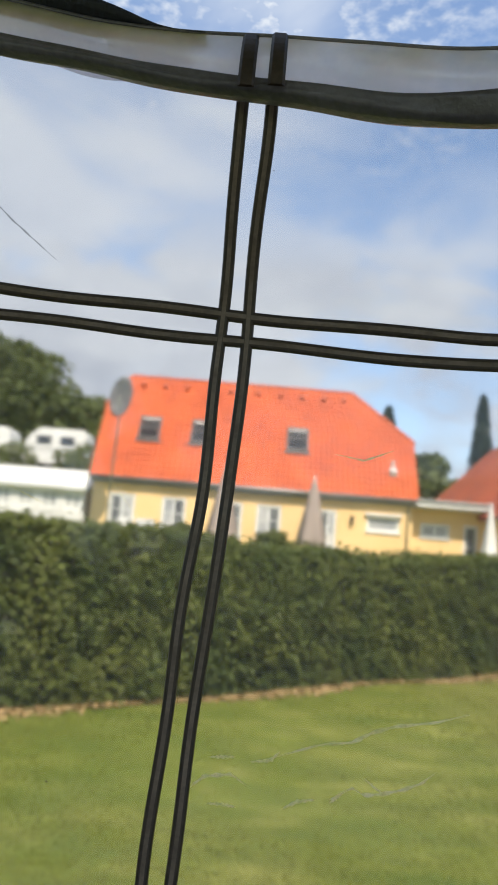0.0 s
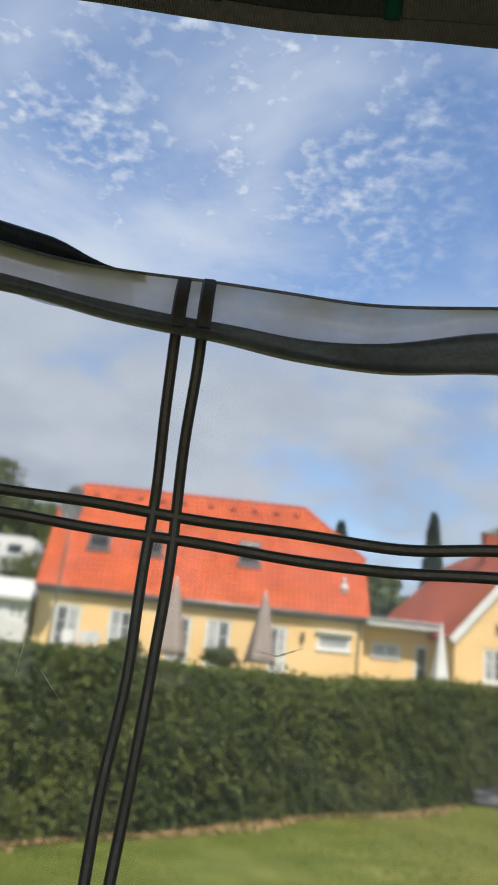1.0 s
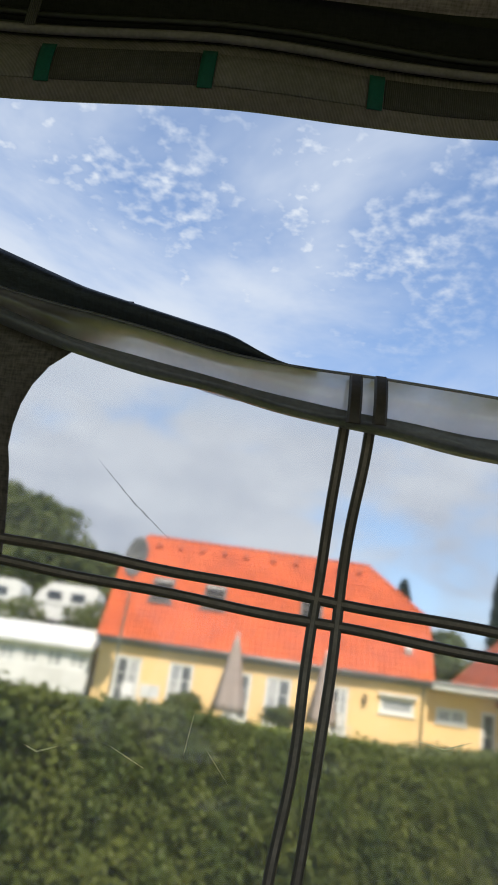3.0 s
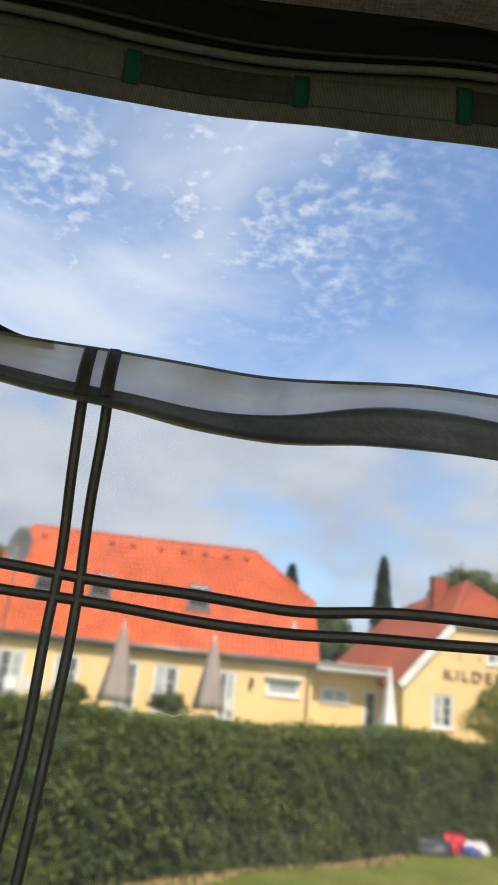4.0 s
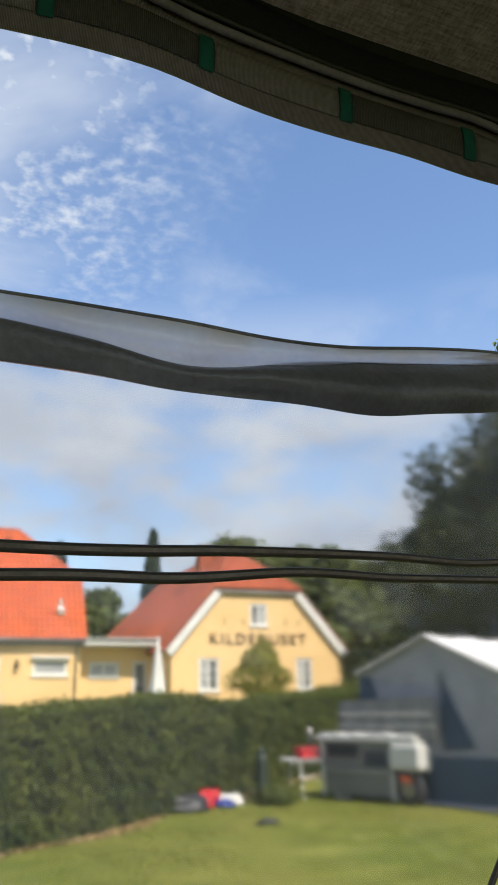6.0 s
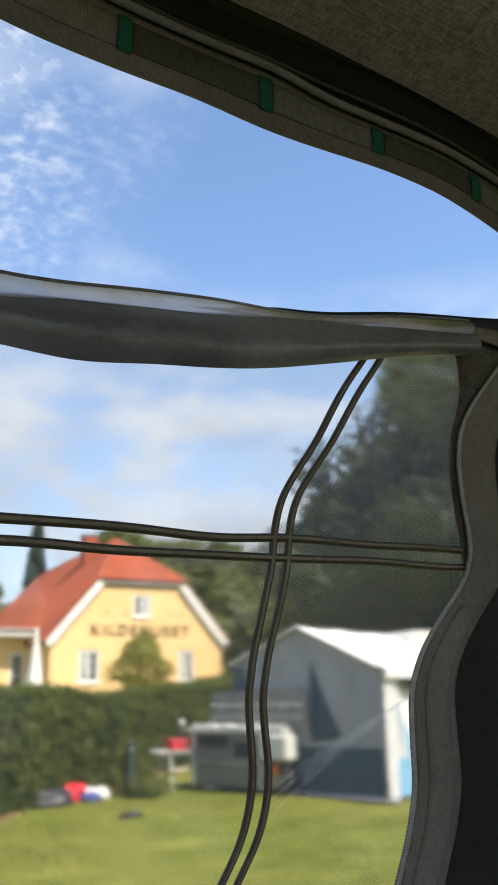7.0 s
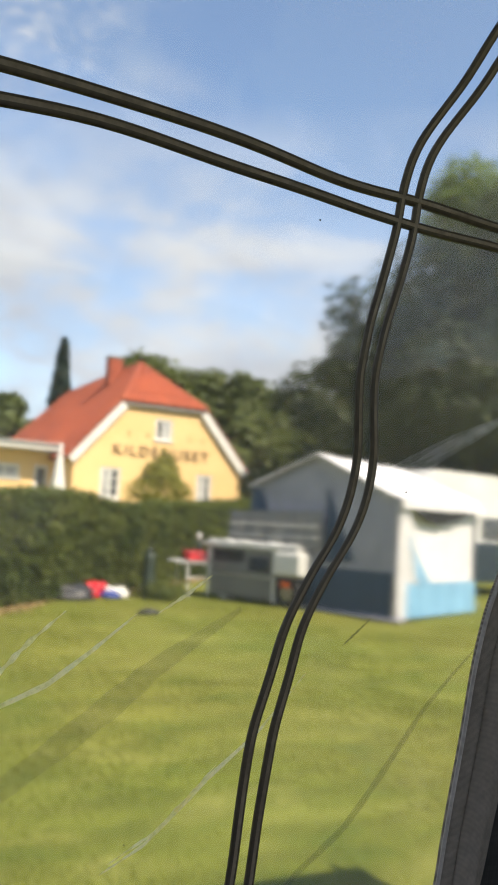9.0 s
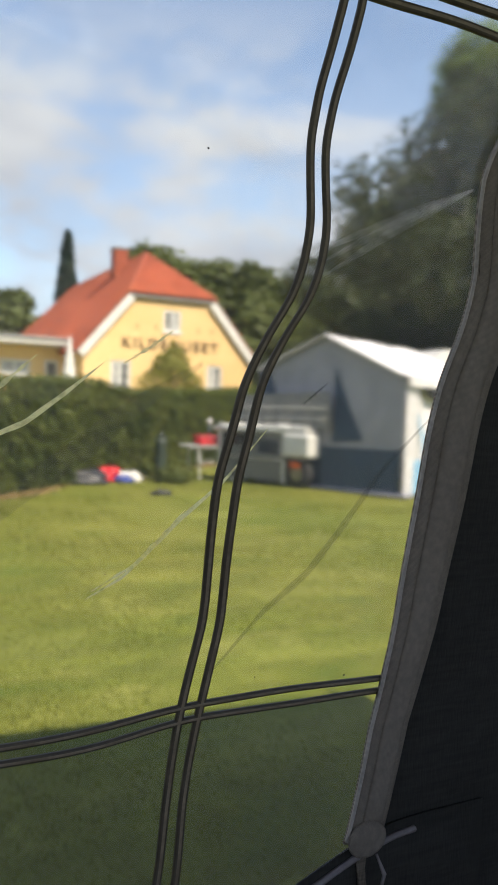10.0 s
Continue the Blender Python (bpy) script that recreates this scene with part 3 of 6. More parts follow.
band_top = smooth_curve([(-2.3, 2.36), (-1.3, 2.27), (-0.95, 2.115), (-0.68, 1.985), (-0.53, 1.9452), (-0.353, 1.9155), (-0.28, 1.8933), (-0.212, 1.8766), (-0.12, 1.8675),
                         (-0.046, 1.8618), (0.05, 1.85), (0.147, 1.8326), (0.22, 1.8201), (0.313, 1.8258), (0.414, 1.8149), (0.513, 1.7966), (0.602, 1.7882), (0.64, 1.7823),
                         (0.731, 1.7712), (0.81, 1.7743), (0.865, 1.7859), (0.95, 1.8014), (1.05, 1.8231), (1.13, 1.8275), (1.235, 1.8506), (1.3, 1.8752), (1.42, 1.8996),
                         (1.55, 1.9179), (1.68, 1.945), (1.95, 2.03), (2.2, 2.18), (3.1, 2.3)], 0.13)
band_mid = smooth_curve([(-0.68, 1.965), (-0.55, 1.92), (-0.45, 1.885), (-0.3, 1.855), (-0.125, 1.8171), (-0.05, 1.8046), (0, 1.7987), (0.057, 1.7887), (0.117, 1.775),
                         (0.18, 1.7727), (0.25, 1.7811), (0.319, 1.7963), (0.416, 1.7832), (0.499, 1.766), (0.561, 1.7512), (0.605, 1.731), (0.672, 1.7309), (0.723, 1.747),
                         (0.8, 1.7582), (0.931, 1.7768), (1.054, 1.8039), (1.121, 1.8214), (1.27, 1.8491), (1.6, 1.9)], 0.07)
band_low = smooth_curve([(-0.68, 1.945), (-0.55, 1.895), (-0.39, 1.8507), (-0.32, 1.8353), (-0.25, 1.8288), (-0.2, 1.8187), (-0.14, 1.7991), (-0.05, 1.7883), (0.015, 1.7793),
                         (0.08, 1.7592), (0.147, 1.7479), (0.22, 1.7372), (0.3, 1.7443), (0.422, 1.7298), (0.514, 1.7193), (0.575, 1.7069), (0.635, 1.6972), (0.696, 1.6989),
                         (0.76, 1.7022), (0.81, 1.6942), (0.86, 1.6959), (0.9, 1.7059), (0.967, 1.7225), (1.04, 1.7314), (1.1, 1.7495), (1.2, 1.7795), (1.29, 1.8094),
                         (1.44, 1.8476), (1.8, 1.91)], 0.08)
roof_low = smooth_curve([(-2.3, 2.28), (-1.25, 2.28), (-0.687, 2.292), (-0.48, 2.296), (-0.3, 2.298), (-0.125, 2.294), (0.05, 2.302), (0.127, 2.312), (0.25, 2.326),
                         (0.375, 2.323), (0.505, 2.322), (0.643, 2.313), (0.75, 2.291), (0.84, 2.284), (0.955, 2.288), (1.07, 2.295), (1.136, 2.292), (1.22, 2.28),
                         (1.31, 2.274), (1.459, 2.27), (1.595, 2.258), (1.741, 2.226), (1.87, 2.19), (2.2, 2.1), (3.1, 2)], 0.06)
roof_pipe = smooth_curve([(-2.3, 2.41), (-0.72, 2.42), (-0.527, 2.422), (-0.33, 2.422), (-0.14, 2.41), (-0.058, 2.406), (0.12, 2.415), (0.283, 2.434), (0.43, 2.448),
                          (0.59, 2.443), (0.688, 2.413), (0.789, 2.403), (0.894, 2.402), (1.095, 2.401), (1.247, 2.398), (1.339, 2.367), (1.466, 2.355), (1.605, 2.347),
                          (1.755, 2.327), (1.867, 2.3), (2.2, 2.22), (3.1, 2.12)], 0.06)
roof_black = smooth_curve([(-2.3, 2.54), (-0.8, 2.53), (-0.2, 2.515), (0.07, 2.508), (0.5, 2.54), (0.69, 2.505), (0.88, 2.478), (1.27, 2.47), (1.52, 2.45), (1.742, 2.426),
                           (1.874, 2.395), (3.1, 2.28)], 0.08)
pane_right = smooth_curve([(0.37, 1.3614), (0.43, 1.3456), (0.475, 1.3587), (0.584, 1.3783), (0.669, 1.3934), (0.755, 1.4042), (0.847, 1.4090), (0.97, 1.4194), (1.01, 1.4371),
                           (1.05, 1.4502), (1.085, 1.4597), (1.14, 1.4748), (1.2, 1.4730), (1.26, 1.4582), (1.31, 1.4571), (1.37, 1.4739), (1.42, 1.5127), (1.464, 1.5511),
                           (1.51, 1.5728), (1.575, 1.5579), (1.625, 1.5380), (1.69, 1.4986), (1.745, 1.4766), (1.795, 1.4838), (1.862, 1.4669), (1.95, 1.4486)], 0.04)
strip_right = smooth_curve([(0.354, 1.3993), (0.389, 1.3823), (0.451, 1.4038), (0.532, 1.4251), (0.635, 1.4484), (0.745, 1.4697), (0.845, 1.4794), (0.945, 1.4920),
                            (1.04, 1.5000), (1.107, 1.5114), (1.17, 1.5354), (1.24, 1.5490), (1.315, 1.5367), (1.38, 1.5274), (1.435, 1.5463), (1.49, 1.5863), (1.53, 1.6228),
                            (1.568, 1.6412), (1.613, 1.6267), (1.664, 1.5977), (1.713, 1.5701), (1.762, 1.5591), (1.808, 1.5856), (1.872, 1.6384), (1.946, 1.6643), (2.05, 1.6800)], 0.04)
bar_b = smooth_curve([(0.3, 1.04), (0.455, 1.0605), (0.54, 1.0677), (0.6, 1.0767), (0.66, 1.0841), (0.72, 1.0936), (0.79, 1.1066), (0.86, 1.1049), (0.97, 1.1029),
                      (1.03, 1.1125), (1.08, 1.1188), (1.11, 1.1302), (1.15, 1.1497), (1.19, 1.1754), (1.23, 1.187), (1.28, 1.1892), (1.32, 1.1801), (1.37, 1.1717),
                      (1.42, 1.1783), (1.48, 1.195), (1.55, 1.2092), (1.6, 1.2062), (1.635, 1.2117), (1.67, 1.2306), (1.705, 1.2501), (1.74, 1.2603), (1.78, 1.275),
                      (1.82, 1.3005), (1.842, 1.3122), (1.887, 1.3161)], 0.03)
bar_a = smooth_curve([(0.3, -0.09), (0.92, -0.0809), (1.086, -0.0711), (1.218, -0.064), (1.355, -0.0509), (1.58, -0.0442), (1.7, -0.0429), (1.756, -0.0376),
                      (1.9, -0.0347)], 0.06)
bar_upper = smooth_curve([(-0.7, 1.61), (-0.53, 1.6015), (-0.36, 1.5899), (-0.05, 1.5675), (0.27, 1.5409), (0.36, 1.5473), (0.65, 1.5407), (0.82, 1.5518), (0.95, 1.5526),
                          (1.1, 1.5567), (1.22, 1.5665), (1.4, 1.5703), (1.58, 1.5742)], 0.06)
bar_lower = smooth_curve([(-0.7, 0.61), (0.5, 0.62), (0.81, 0.6453), (0.966, 0.6474), (1.083, 0.6624), (1.2, 0.6665), (1.4, 0.662)], 0.06)
PANE_LEFT = -0.53


def pane_left(z):
    """Left edge of the clear pane, with its rounded upper corner."""
    if z < 1.72:
        return PANE_LEFT + 0.006 * math.sin(z * 5)
    s = min((z - 1.72) / 0.185, 0.999)
    return PANE_LEFT + 0.16 * (1 - math.sqrt(1 - s * s))


def billow(x, z):
    """Slack in the pane: shallow upright ripples, strongest near its free right edge."""
    k = float(smoothstep(0.5, 1.4, x))
    return 0.004 * k * math.sin(x * 16 + z * 5)


def on_wall(x, z, proud=0.0):
    return (x, wall_y(x, z) + billow(x, z) - proud, z)


def sheet(name, us, vs, at, mat_, parent=None, label="", thick=0.0, smooth=True):
    """A cloth sheet over two parameters; thick gives it a back face that far away in y, and closed edges."""
    nu, nv = len(us), len(vs)
    verts = [at(u, v) for v in vs for u in us]
    faces = [(j * nu + i, j * nu + i + 1, (j + 1) * nu + i + 1, (j + 1) * nu + i) for j in range(nv - 1) for i in range(nu - 1)]
    if thick:
        m = len(verts)
        verts += [(x, y + thick, z) for x, y, z in verts]
        faces += [tuple(reversed([k + m for k in f])) for f in faces[:]]
        rim = [i for i in range(nu)] + [j * nu + nu - 1 for j in range(1, nv)] + [(nv - 1) * nu + i for i in range(nu - 2, -1, -1)] + [j * nu for j in range(nv - 2, 0, -1)]
        for a, b in zip(rim, rim[1:] + rim[:1]):
            faces.append((a, a + m, b + m, b))
    return raw(name, verts, faces, mat_, parent, label, smooth)


def lin(a, b, n):
    return [a + (b - a) * i / (n - 1) for i in range(n)]


def lerp(a, b, s):
    return a + (b - a) * s


def awning_window():
    w = thing("window_1", "clear vinyl awning window with dark crossing bands", "window", kind="structure")

    def pane_at(u, v):
        z = lerp(0.36, 1.86, v)
        for _ in range(3):
            x = lerp(pane_left(z) - 0.02, pane_right(z) + 0.02, u)
            z = lerp(0.36, min(1.9, band_top(x) - 0.01), v)
        return on_wall(x, z)
    pane = sheet("pane", lin(0, 1, 90), lin(0, 1, 80), pane_at, VINYL, w, "slack clear vinyl pane", 0.0012)
    pane.visible_shadow = False

    def strand(line, upright, lo, hi, off, n, half=0.0075, name="glazing_bar"):
        """One raised rubbery band along a line, a flattened half round with a highlight painted on its crest."""
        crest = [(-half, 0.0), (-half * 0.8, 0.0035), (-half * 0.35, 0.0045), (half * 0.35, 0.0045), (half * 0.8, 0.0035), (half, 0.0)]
        verts, faces = [], []
        for i, t in enumerate(lin(lo, hi, n)):
            wob = 0.0012 * math.sin(t * 23 + off * 300)
            near = 1 - (0.0 if upright else 0.22 * float(smoothstep(0.5, 0.95, t)))
            for d, h in crest:
                x, z = (line(t) + off + d + wob, t) if upright else (t, line(t) + (off + d) * near + wob)
                verts.append(on_wall(x, z, 0.0015 + h))
        k = len(crest)
        for i in range(n - 1):
            for j in range(k - 1):
                faces.append((i * k + j, i * k + j + 1, (i + 1) * k + j + 1, (i + 1) * k + j))
            faces.append((i * k, (i + 1) * k, (i + 1) * k + k - 1, i * k + k - 1))
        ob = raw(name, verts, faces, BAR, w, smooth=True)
        ob.data.materials.append(BAR_HIGHLIGHT)
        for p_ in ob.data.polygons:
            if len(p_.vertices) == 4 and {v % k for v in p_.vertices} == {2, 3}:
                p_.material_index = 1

    for off in (-0.016, 0.016):
        strand(bar_a, True, 0.37, 1.865, off, 70)
        strand(bar_b, True, 0.35, 1.85, off * 0.80, 150, 0.0062)
        strand(bar_upper, False, PANE_LEFT, 1.575, off, 110)
        strand(bar_lower, False, PANE_LEFT, 1.43, off * 0.80, 110, 0.0062)
    rs = random.Random(4)
    bm = bmesh.new()
    for _ in range(26):
        x, z, r = rs.uniform(-0.48, 1.4), rs.uniform(0.6, 1.74), rs.uniform(0.0006, 0.0014)
        c = Vector(on_wall(x, z, 0.001))
        bm.faces.new([bm.verts.new(c + Vector((r * math.cos(a) * rs.uniform(0.7, 1.5), 0, r * math.sin(a)))) for a in (0, 1.2, 2.4, 3.6, 4.9)])
    part("dirt_specks", bm, BAR, w, "small dark dirt specks")["kind"] = "stuff"
    # creases and scratches in the slack vinyl, among them painted glare and shadow streaks

    def vinyl_streak(points, width, mat_, name="vinyl_streak"):
        px_, pz = np.array(points).T
        k = np.linspace(0, 1, len(points))
        verts, n = [], 40
        proud = -0.003 if mat_ is GLINT_CREASE else 0.0016
        for s in lin(0, 1, n):
            x, z = float(np.interp(s, k, px_)), float(np.interp(s, k, pz))
            h = width * 0.5 * (0.25 + math.sin(s * math.pi)) / 1.25 * (0.9 + (0.35 if width < 0.006 else 0.06) * math.sin(s * 31 + x * 60))
            verts += [on_wall(x - 0.5 * h, z + h, proud), on_wall(x + 0.5 * h, z - h, proud)]
        raw(name, verts, [(2 * i, 2 * i + 1, 2 * i + 3, 2 * i + 2) for i in range(n - 1)], mat_, w).visible_shadow = False
    vinyl_streak([(0.938, 0.822), (0.982, 0.847), (1.014, 0.880), (1.048, 0.917), (1.100, 0.964), (1.152, 1.030)], 0.0065, GLINT_CREASE)
    vinyl_streak([(0.945, 0.832), (0.996, 0.862), (1.029, 0.898), (1.054, 0.930)], 0.005, GLINT_CREASE)
    vinyl_streak([(0.76, 0.985), (0.808, 1.012), (0.850, 1.031), (0.892, 1.065), (0.931, 1.099)], 0.0062, GLINT_CREASE)
    vinyl_streak([(0.775, 1.022), (0.803, 1.045), (0.825, 1.072), (0.857, 1.103)], 0.0055, GLINT_CREASE)
    vinyl_streak([(0.955, 1.10), (0.985, 1.12), (1.01, 1.14)], 0.004, GLINT_CREASE)
    vinyl_streak([(0.03, 1.060), (0.095, 1.085), (0.130, 1.091), (0.151, 1.104), (0.176, 1.114), (0.219, 1.123), (0.256, 1.136)], 0.0042, GLINT_CREASE)
    # a nest of small scratches
    for pts in ([(0.109, 1.025), (0.134, 1.041), (0.147, 1.034), (0.165, 1.037), (0.190, 1.045), (0.209, 1.054), (0.223, 1.067)], [(0.146, 1.053), (0.158, 1.044), (0.171, 1.037)],
                [(-0.031, 1.058), (-0.002, 1.061)], [(0.016, 1.057), (0.039, 1.061), (0.049, 1.072)], [(-0.053, 1.021), (-0.036, 1.036), (-0.005, 1.041), (0.014, 1.030)],
                [(-0.031, 1.006), (-0.011, 1.007), (0.003, 1.005)], [(0.056, 1.009), (0.073, 1.019), (0.093, 1.023)], [(0.109, 1.021), (0.125, 1.036)]):
        vinyl_streak(pts, 0.0042, GLINT_CREASE, "scratch")
    for pts in ([(-0.436, 1.344), (-0.41, 1.335), (-0.384, 1.345)], [(-0.205, 1.411), (-0.211, 1.357)], [(-0.183, 1.371), (-0.145, 1.329)],
                [(0.087, 1.419), (0.121, 1.413), (0.153, 1.426)], [(-0.312, 1.356), (-0.261, 1.335)]):
        vinyl_streak(pts, 0.0022, GLINT_CREASE, "scratch")
    # white fan of glare off the creases, drawn as pale strips
    for d in (0.0, 0.012, 0.022):
        vinyl_streak([(1.215 - d, 1.228 + d), (1.33, 1.303 + 0.5 * d), (1.435, 1.362)], 0.013, SOFT_GLARE)
    # two rope shadows on the lawn, painted as dark strips on the pane
    vinyl_streak([(1.11, 0.712), (1.177, 0.788), (1.238, 0.838), (1.289, 0.901), (1.345, 0.976), (1.425, 1.06)], 0.012, ROPE_SHADOW)
    vinyl_streak([(0.70, 0.835), (0.82, 0.929), (0.922, 1.010), (0.962, 1.045), (1.05, 1.105)], 0.03, WIDE_SHADOW)
    vinyl_streak([(1.195, 1.06), (1.235, 1.092)], 0.003, DARK_CREASE)
    vinyl_streak([(-0.39, 1.732), (-0.335, 1.684), (-0.277, 1.641)], 0.0045, DARK_CREASE)
    # cloth border left of the pane, with its rounded corner, and a webbing seam
    sheet("border", lin(0, 1, 8), lin(0.30, 1.965, 60), lambda u, z: (lambda x: (x, wall_y(x, z) - 0.004, z))(lerp(-0.68, pane_left(z), u)), BROWN_CLOTH, w,
          "dark brown cloth border", 0.004)
    sheet("seam_tape", lin(-0.74, -0.66, 4), lin(0.30, 1.98, 40), lambda x, z: (x + 0.01 * math.sin(z * 4), wall_y(x, z) - 0.010, z), WEB, w, "olive grey seam tape", 0.004)
    # cloth between the pane and the wavy strip, then the strip itself
    sheet("border", lin(0, 1, 6), lin(0.36, 1.90, 90),
          lambda u, z: (lambda x: (x, wall_y(x, z) + billow(x, z) - 0.006, z))(lerp(pane_right(z), strip_right(z) - 0.02, u)), BROWN_CLOTH, w, "dark brown cloth border", 0.004)

    def strip_at(u, z):
        width = lerp(0.066, 0.092, float(smoothstep(0.45, 1.05, z))) - 0.016 * float(smoothstep(1.2, 1.6, z))
        x = strip_right(z) - width * (1 - u)
        fold = 0.007 * math.sin(u * 3.1416) + 0.003 * math.sin(z * 9)
        return (x, wall_y(x, z) - 0.011 - fold, z)
    sheet("edge_strip", lin(0, 1, 9), lin(0.436, 1.925, 120), strip_at, STRIP_WEB, w, "wavy grey webbing edge strip", 0.006)
    sheet("hook_tape", lin(0.26, 0.82, 6), lin(0.46, 1.5, 90), lambda u, z: (lambda q: (q[0], q[1] - 0.0012, q[2]))(strip_at(u, z)), UPRIGHT_TAPE, w, "darker ribbed tape", 0.0008)
    bm = tube([strip_at(0.0, z)[:1] + (strip_at(0.0, z)[1] - 0.002, z) for z in lin(0.44, 1.9, 90)], 0.003, 5)
    part("edge_cord", bm, PALE_CORD, w, "pale cord along the edge", True)
    # tape that turns along the top edge
    cx = smooth_curve([(0.0, 1.335), (0.3, 1.42), (0.6, 1.52), (0.85, 1.59), (1.0, 1.625)], 0.1)
    cz = smooth_curve([(0.0, 1.885), (0.3, 1.893), (0.6, 1.896), (0.85, 1.893), (1.0, 1.885)], 0.1)
    sheet("corner_tape", lin(0, 1, 24), lin(-1, 1, 5), lambda u, v: (lambda x, z: (x, wall_y(x, z) - 0.019 - 0.003 * math.cos(v), z))(cx(u) + 0.3 * v * u * 0.03, cz(u) + v * lerp(0.002, 0.018, u)),
          STRIP_WEB, w, "beige tape turning along the top edge", 0.004)
    # rounded end and its hanging tail
    x, y, z = strip_at(0.5, 0.44)
    bm = bmesh.new()
    bmesh.ops.create_uvsphere(bm, u_segments=16, v_segments=10, radius=0.034)
    bmesh.ops.transform(bm, matrix=pose(x, y, z) @ Matrix.Diagonal((1, 0.2, 0.8, 1)), verts=bm.verts)
    part("strip_end", bm, STRIP_WEB, w, smooth=True)
    part("strap_tail", tube([(x + 0.01, y - 0.01, z - 0.02), (x + 0.022, y - 0.014, z - 0.05), (x + 0.01, y - 0.012, z - 0.10)], 0.004, 6, flat=0.5), PIPING, w, smooth=True)
    # lower welt
    part("lower_welt", tube([(xx, wall_y(xx, 0.37) - 0.008, 0.343 + 0.09 * float(smoothstep(1.12, 1.46, xx))) for xx in lin(-0.68, 1.46, 60)], 0.005, 6), PIPING, w, "pale welt under the pane", True)
    return w


def window_flap():
    """The unzipped top edge that sags over the pane."""
    f = thing("window_flap", "sagging milky vinyl flap with dark rolled hem", "tent flap")
    xs = lin(-0.66, 1.475, 130)

    def fold(x, v):
        lo, hi = min(band_mid(x), band_top(x) - 0.004), band_top(x)
        z = lerp(lo - 0.012, hi, v)
        ripple = 0.006 * math.sin(x * 21 + v * 4) + 0.004 * math.sin(x * 47)
        ripple *= 1 - 0.9 * v
        return (x, wall_y(x, 1.87) - 0.012 - 0.028 * math.sin(v * 2.6) + ripple, z)
    fo = sheet("fold", xs, lin(0, 1, 9), fold, FOLD, f, "milky half-clear vinyl fold")
    fo.visible_shadow = False

    def hem(x, v):
        lo, hi = band_low(x), min(band_mid(x), band_top(x) - 0.004)
        a = v * 2 * math.pi
        h = max(hi - lo, 0.008) / 2
        z = (lo + hi) / 2 - h * math.cos(a)
        bulge = (0.016 + 0.004 * math.sin(x * 5 + 1)) * math.sin(a) + 0.004 * math.sin(a * 3 + x * 4)
        return (x, wall_y(x, 1.85) - 0.03 - bulge + 0.0015 * math.sin(x * 37 + a * 2) * math.sin(x * 11), z)
    sheet("hem", xs, lin(0, 1, 15), hem, HEM, f, "dark rolled hem")
    part("edge_cord", tube([(fold(x, 1)[0], fold(x, 1)[1] - 0.001, fold(x, 1)[2] + 0.001) for x in xs], 0.0022, 5), HEM, f, smooth=True)
    # stitched loops where the upright bands run over the top edge
    for c in (-0.032,):
        for off in (-0.016, 0.016):
            part("band_end", sheet_band(c + off, band_low(c) - 0.004, band_top(c) + 0.001), BAR, f)

    def flap(x, v):
        top = max(band_top(x) + 0.0005, 1.88 + 0.26 * max(-0.122 - x, 0) + 0.12 * max(-0.45 - x, 0) + 0.006 * float(smoothstep(-0.12, -0.2, x)))
        k = float(smoothstep(-0.10, -0.24, x))
        z = lerp(band_top(x) - 0.012 * k, lerp(band_top(x), top + 0.004, k), v)
        return (x, wall_y(x, 1.9) - 0.018 + 0.012 * math.sin(v * 6.3), z)
    sheet("zip_flap", lin(-1.2, -0.10, 60), lin(0, 1, 8), flap, NAVY_CLOTH, f, "dark navy zip flap", 0.004)
    sheet("zip_flap", lin(1.0, 2.1, 60), lin(0, 1, 6),
          lambda x, v: (x, wall_y(x, 1.9) - 0.006, lerp(band_top(x) - 0.03 * float(smoothstep(1.3, 1.5, x)), band_top(x) + 0.018 * float(smoothstep(1.0, 1.15, x)), v)), NAVY_CLOTH, f, "", 0.004)
    return f


def sheet_band(x, z0, z1):
    bm = bmesh.new()
    y = wall_y(x, 1.87) - 0.058
    n = 8
    rows = []
    for i in range(n):
        z = lerp(z0, z1, i / (n - 1))
        yy = y + 0.03 * (i / (n - 1)) ** 2
        rows.append([bm.verts.new((x + d, yy - h, z)) for d, h in ((-0.009, 0), (-0.006, 0.004), (0.006, 0.004), (0.009, 0))])
    for a, b in zip(rows, rows[1:]):
        for k in range(3):
            bm.faces.new((a[k], a[k + 1], b[k + 1], b[k]))
        bm.faces.new((a[3], a[0], b[0], b[3]))
    return bm


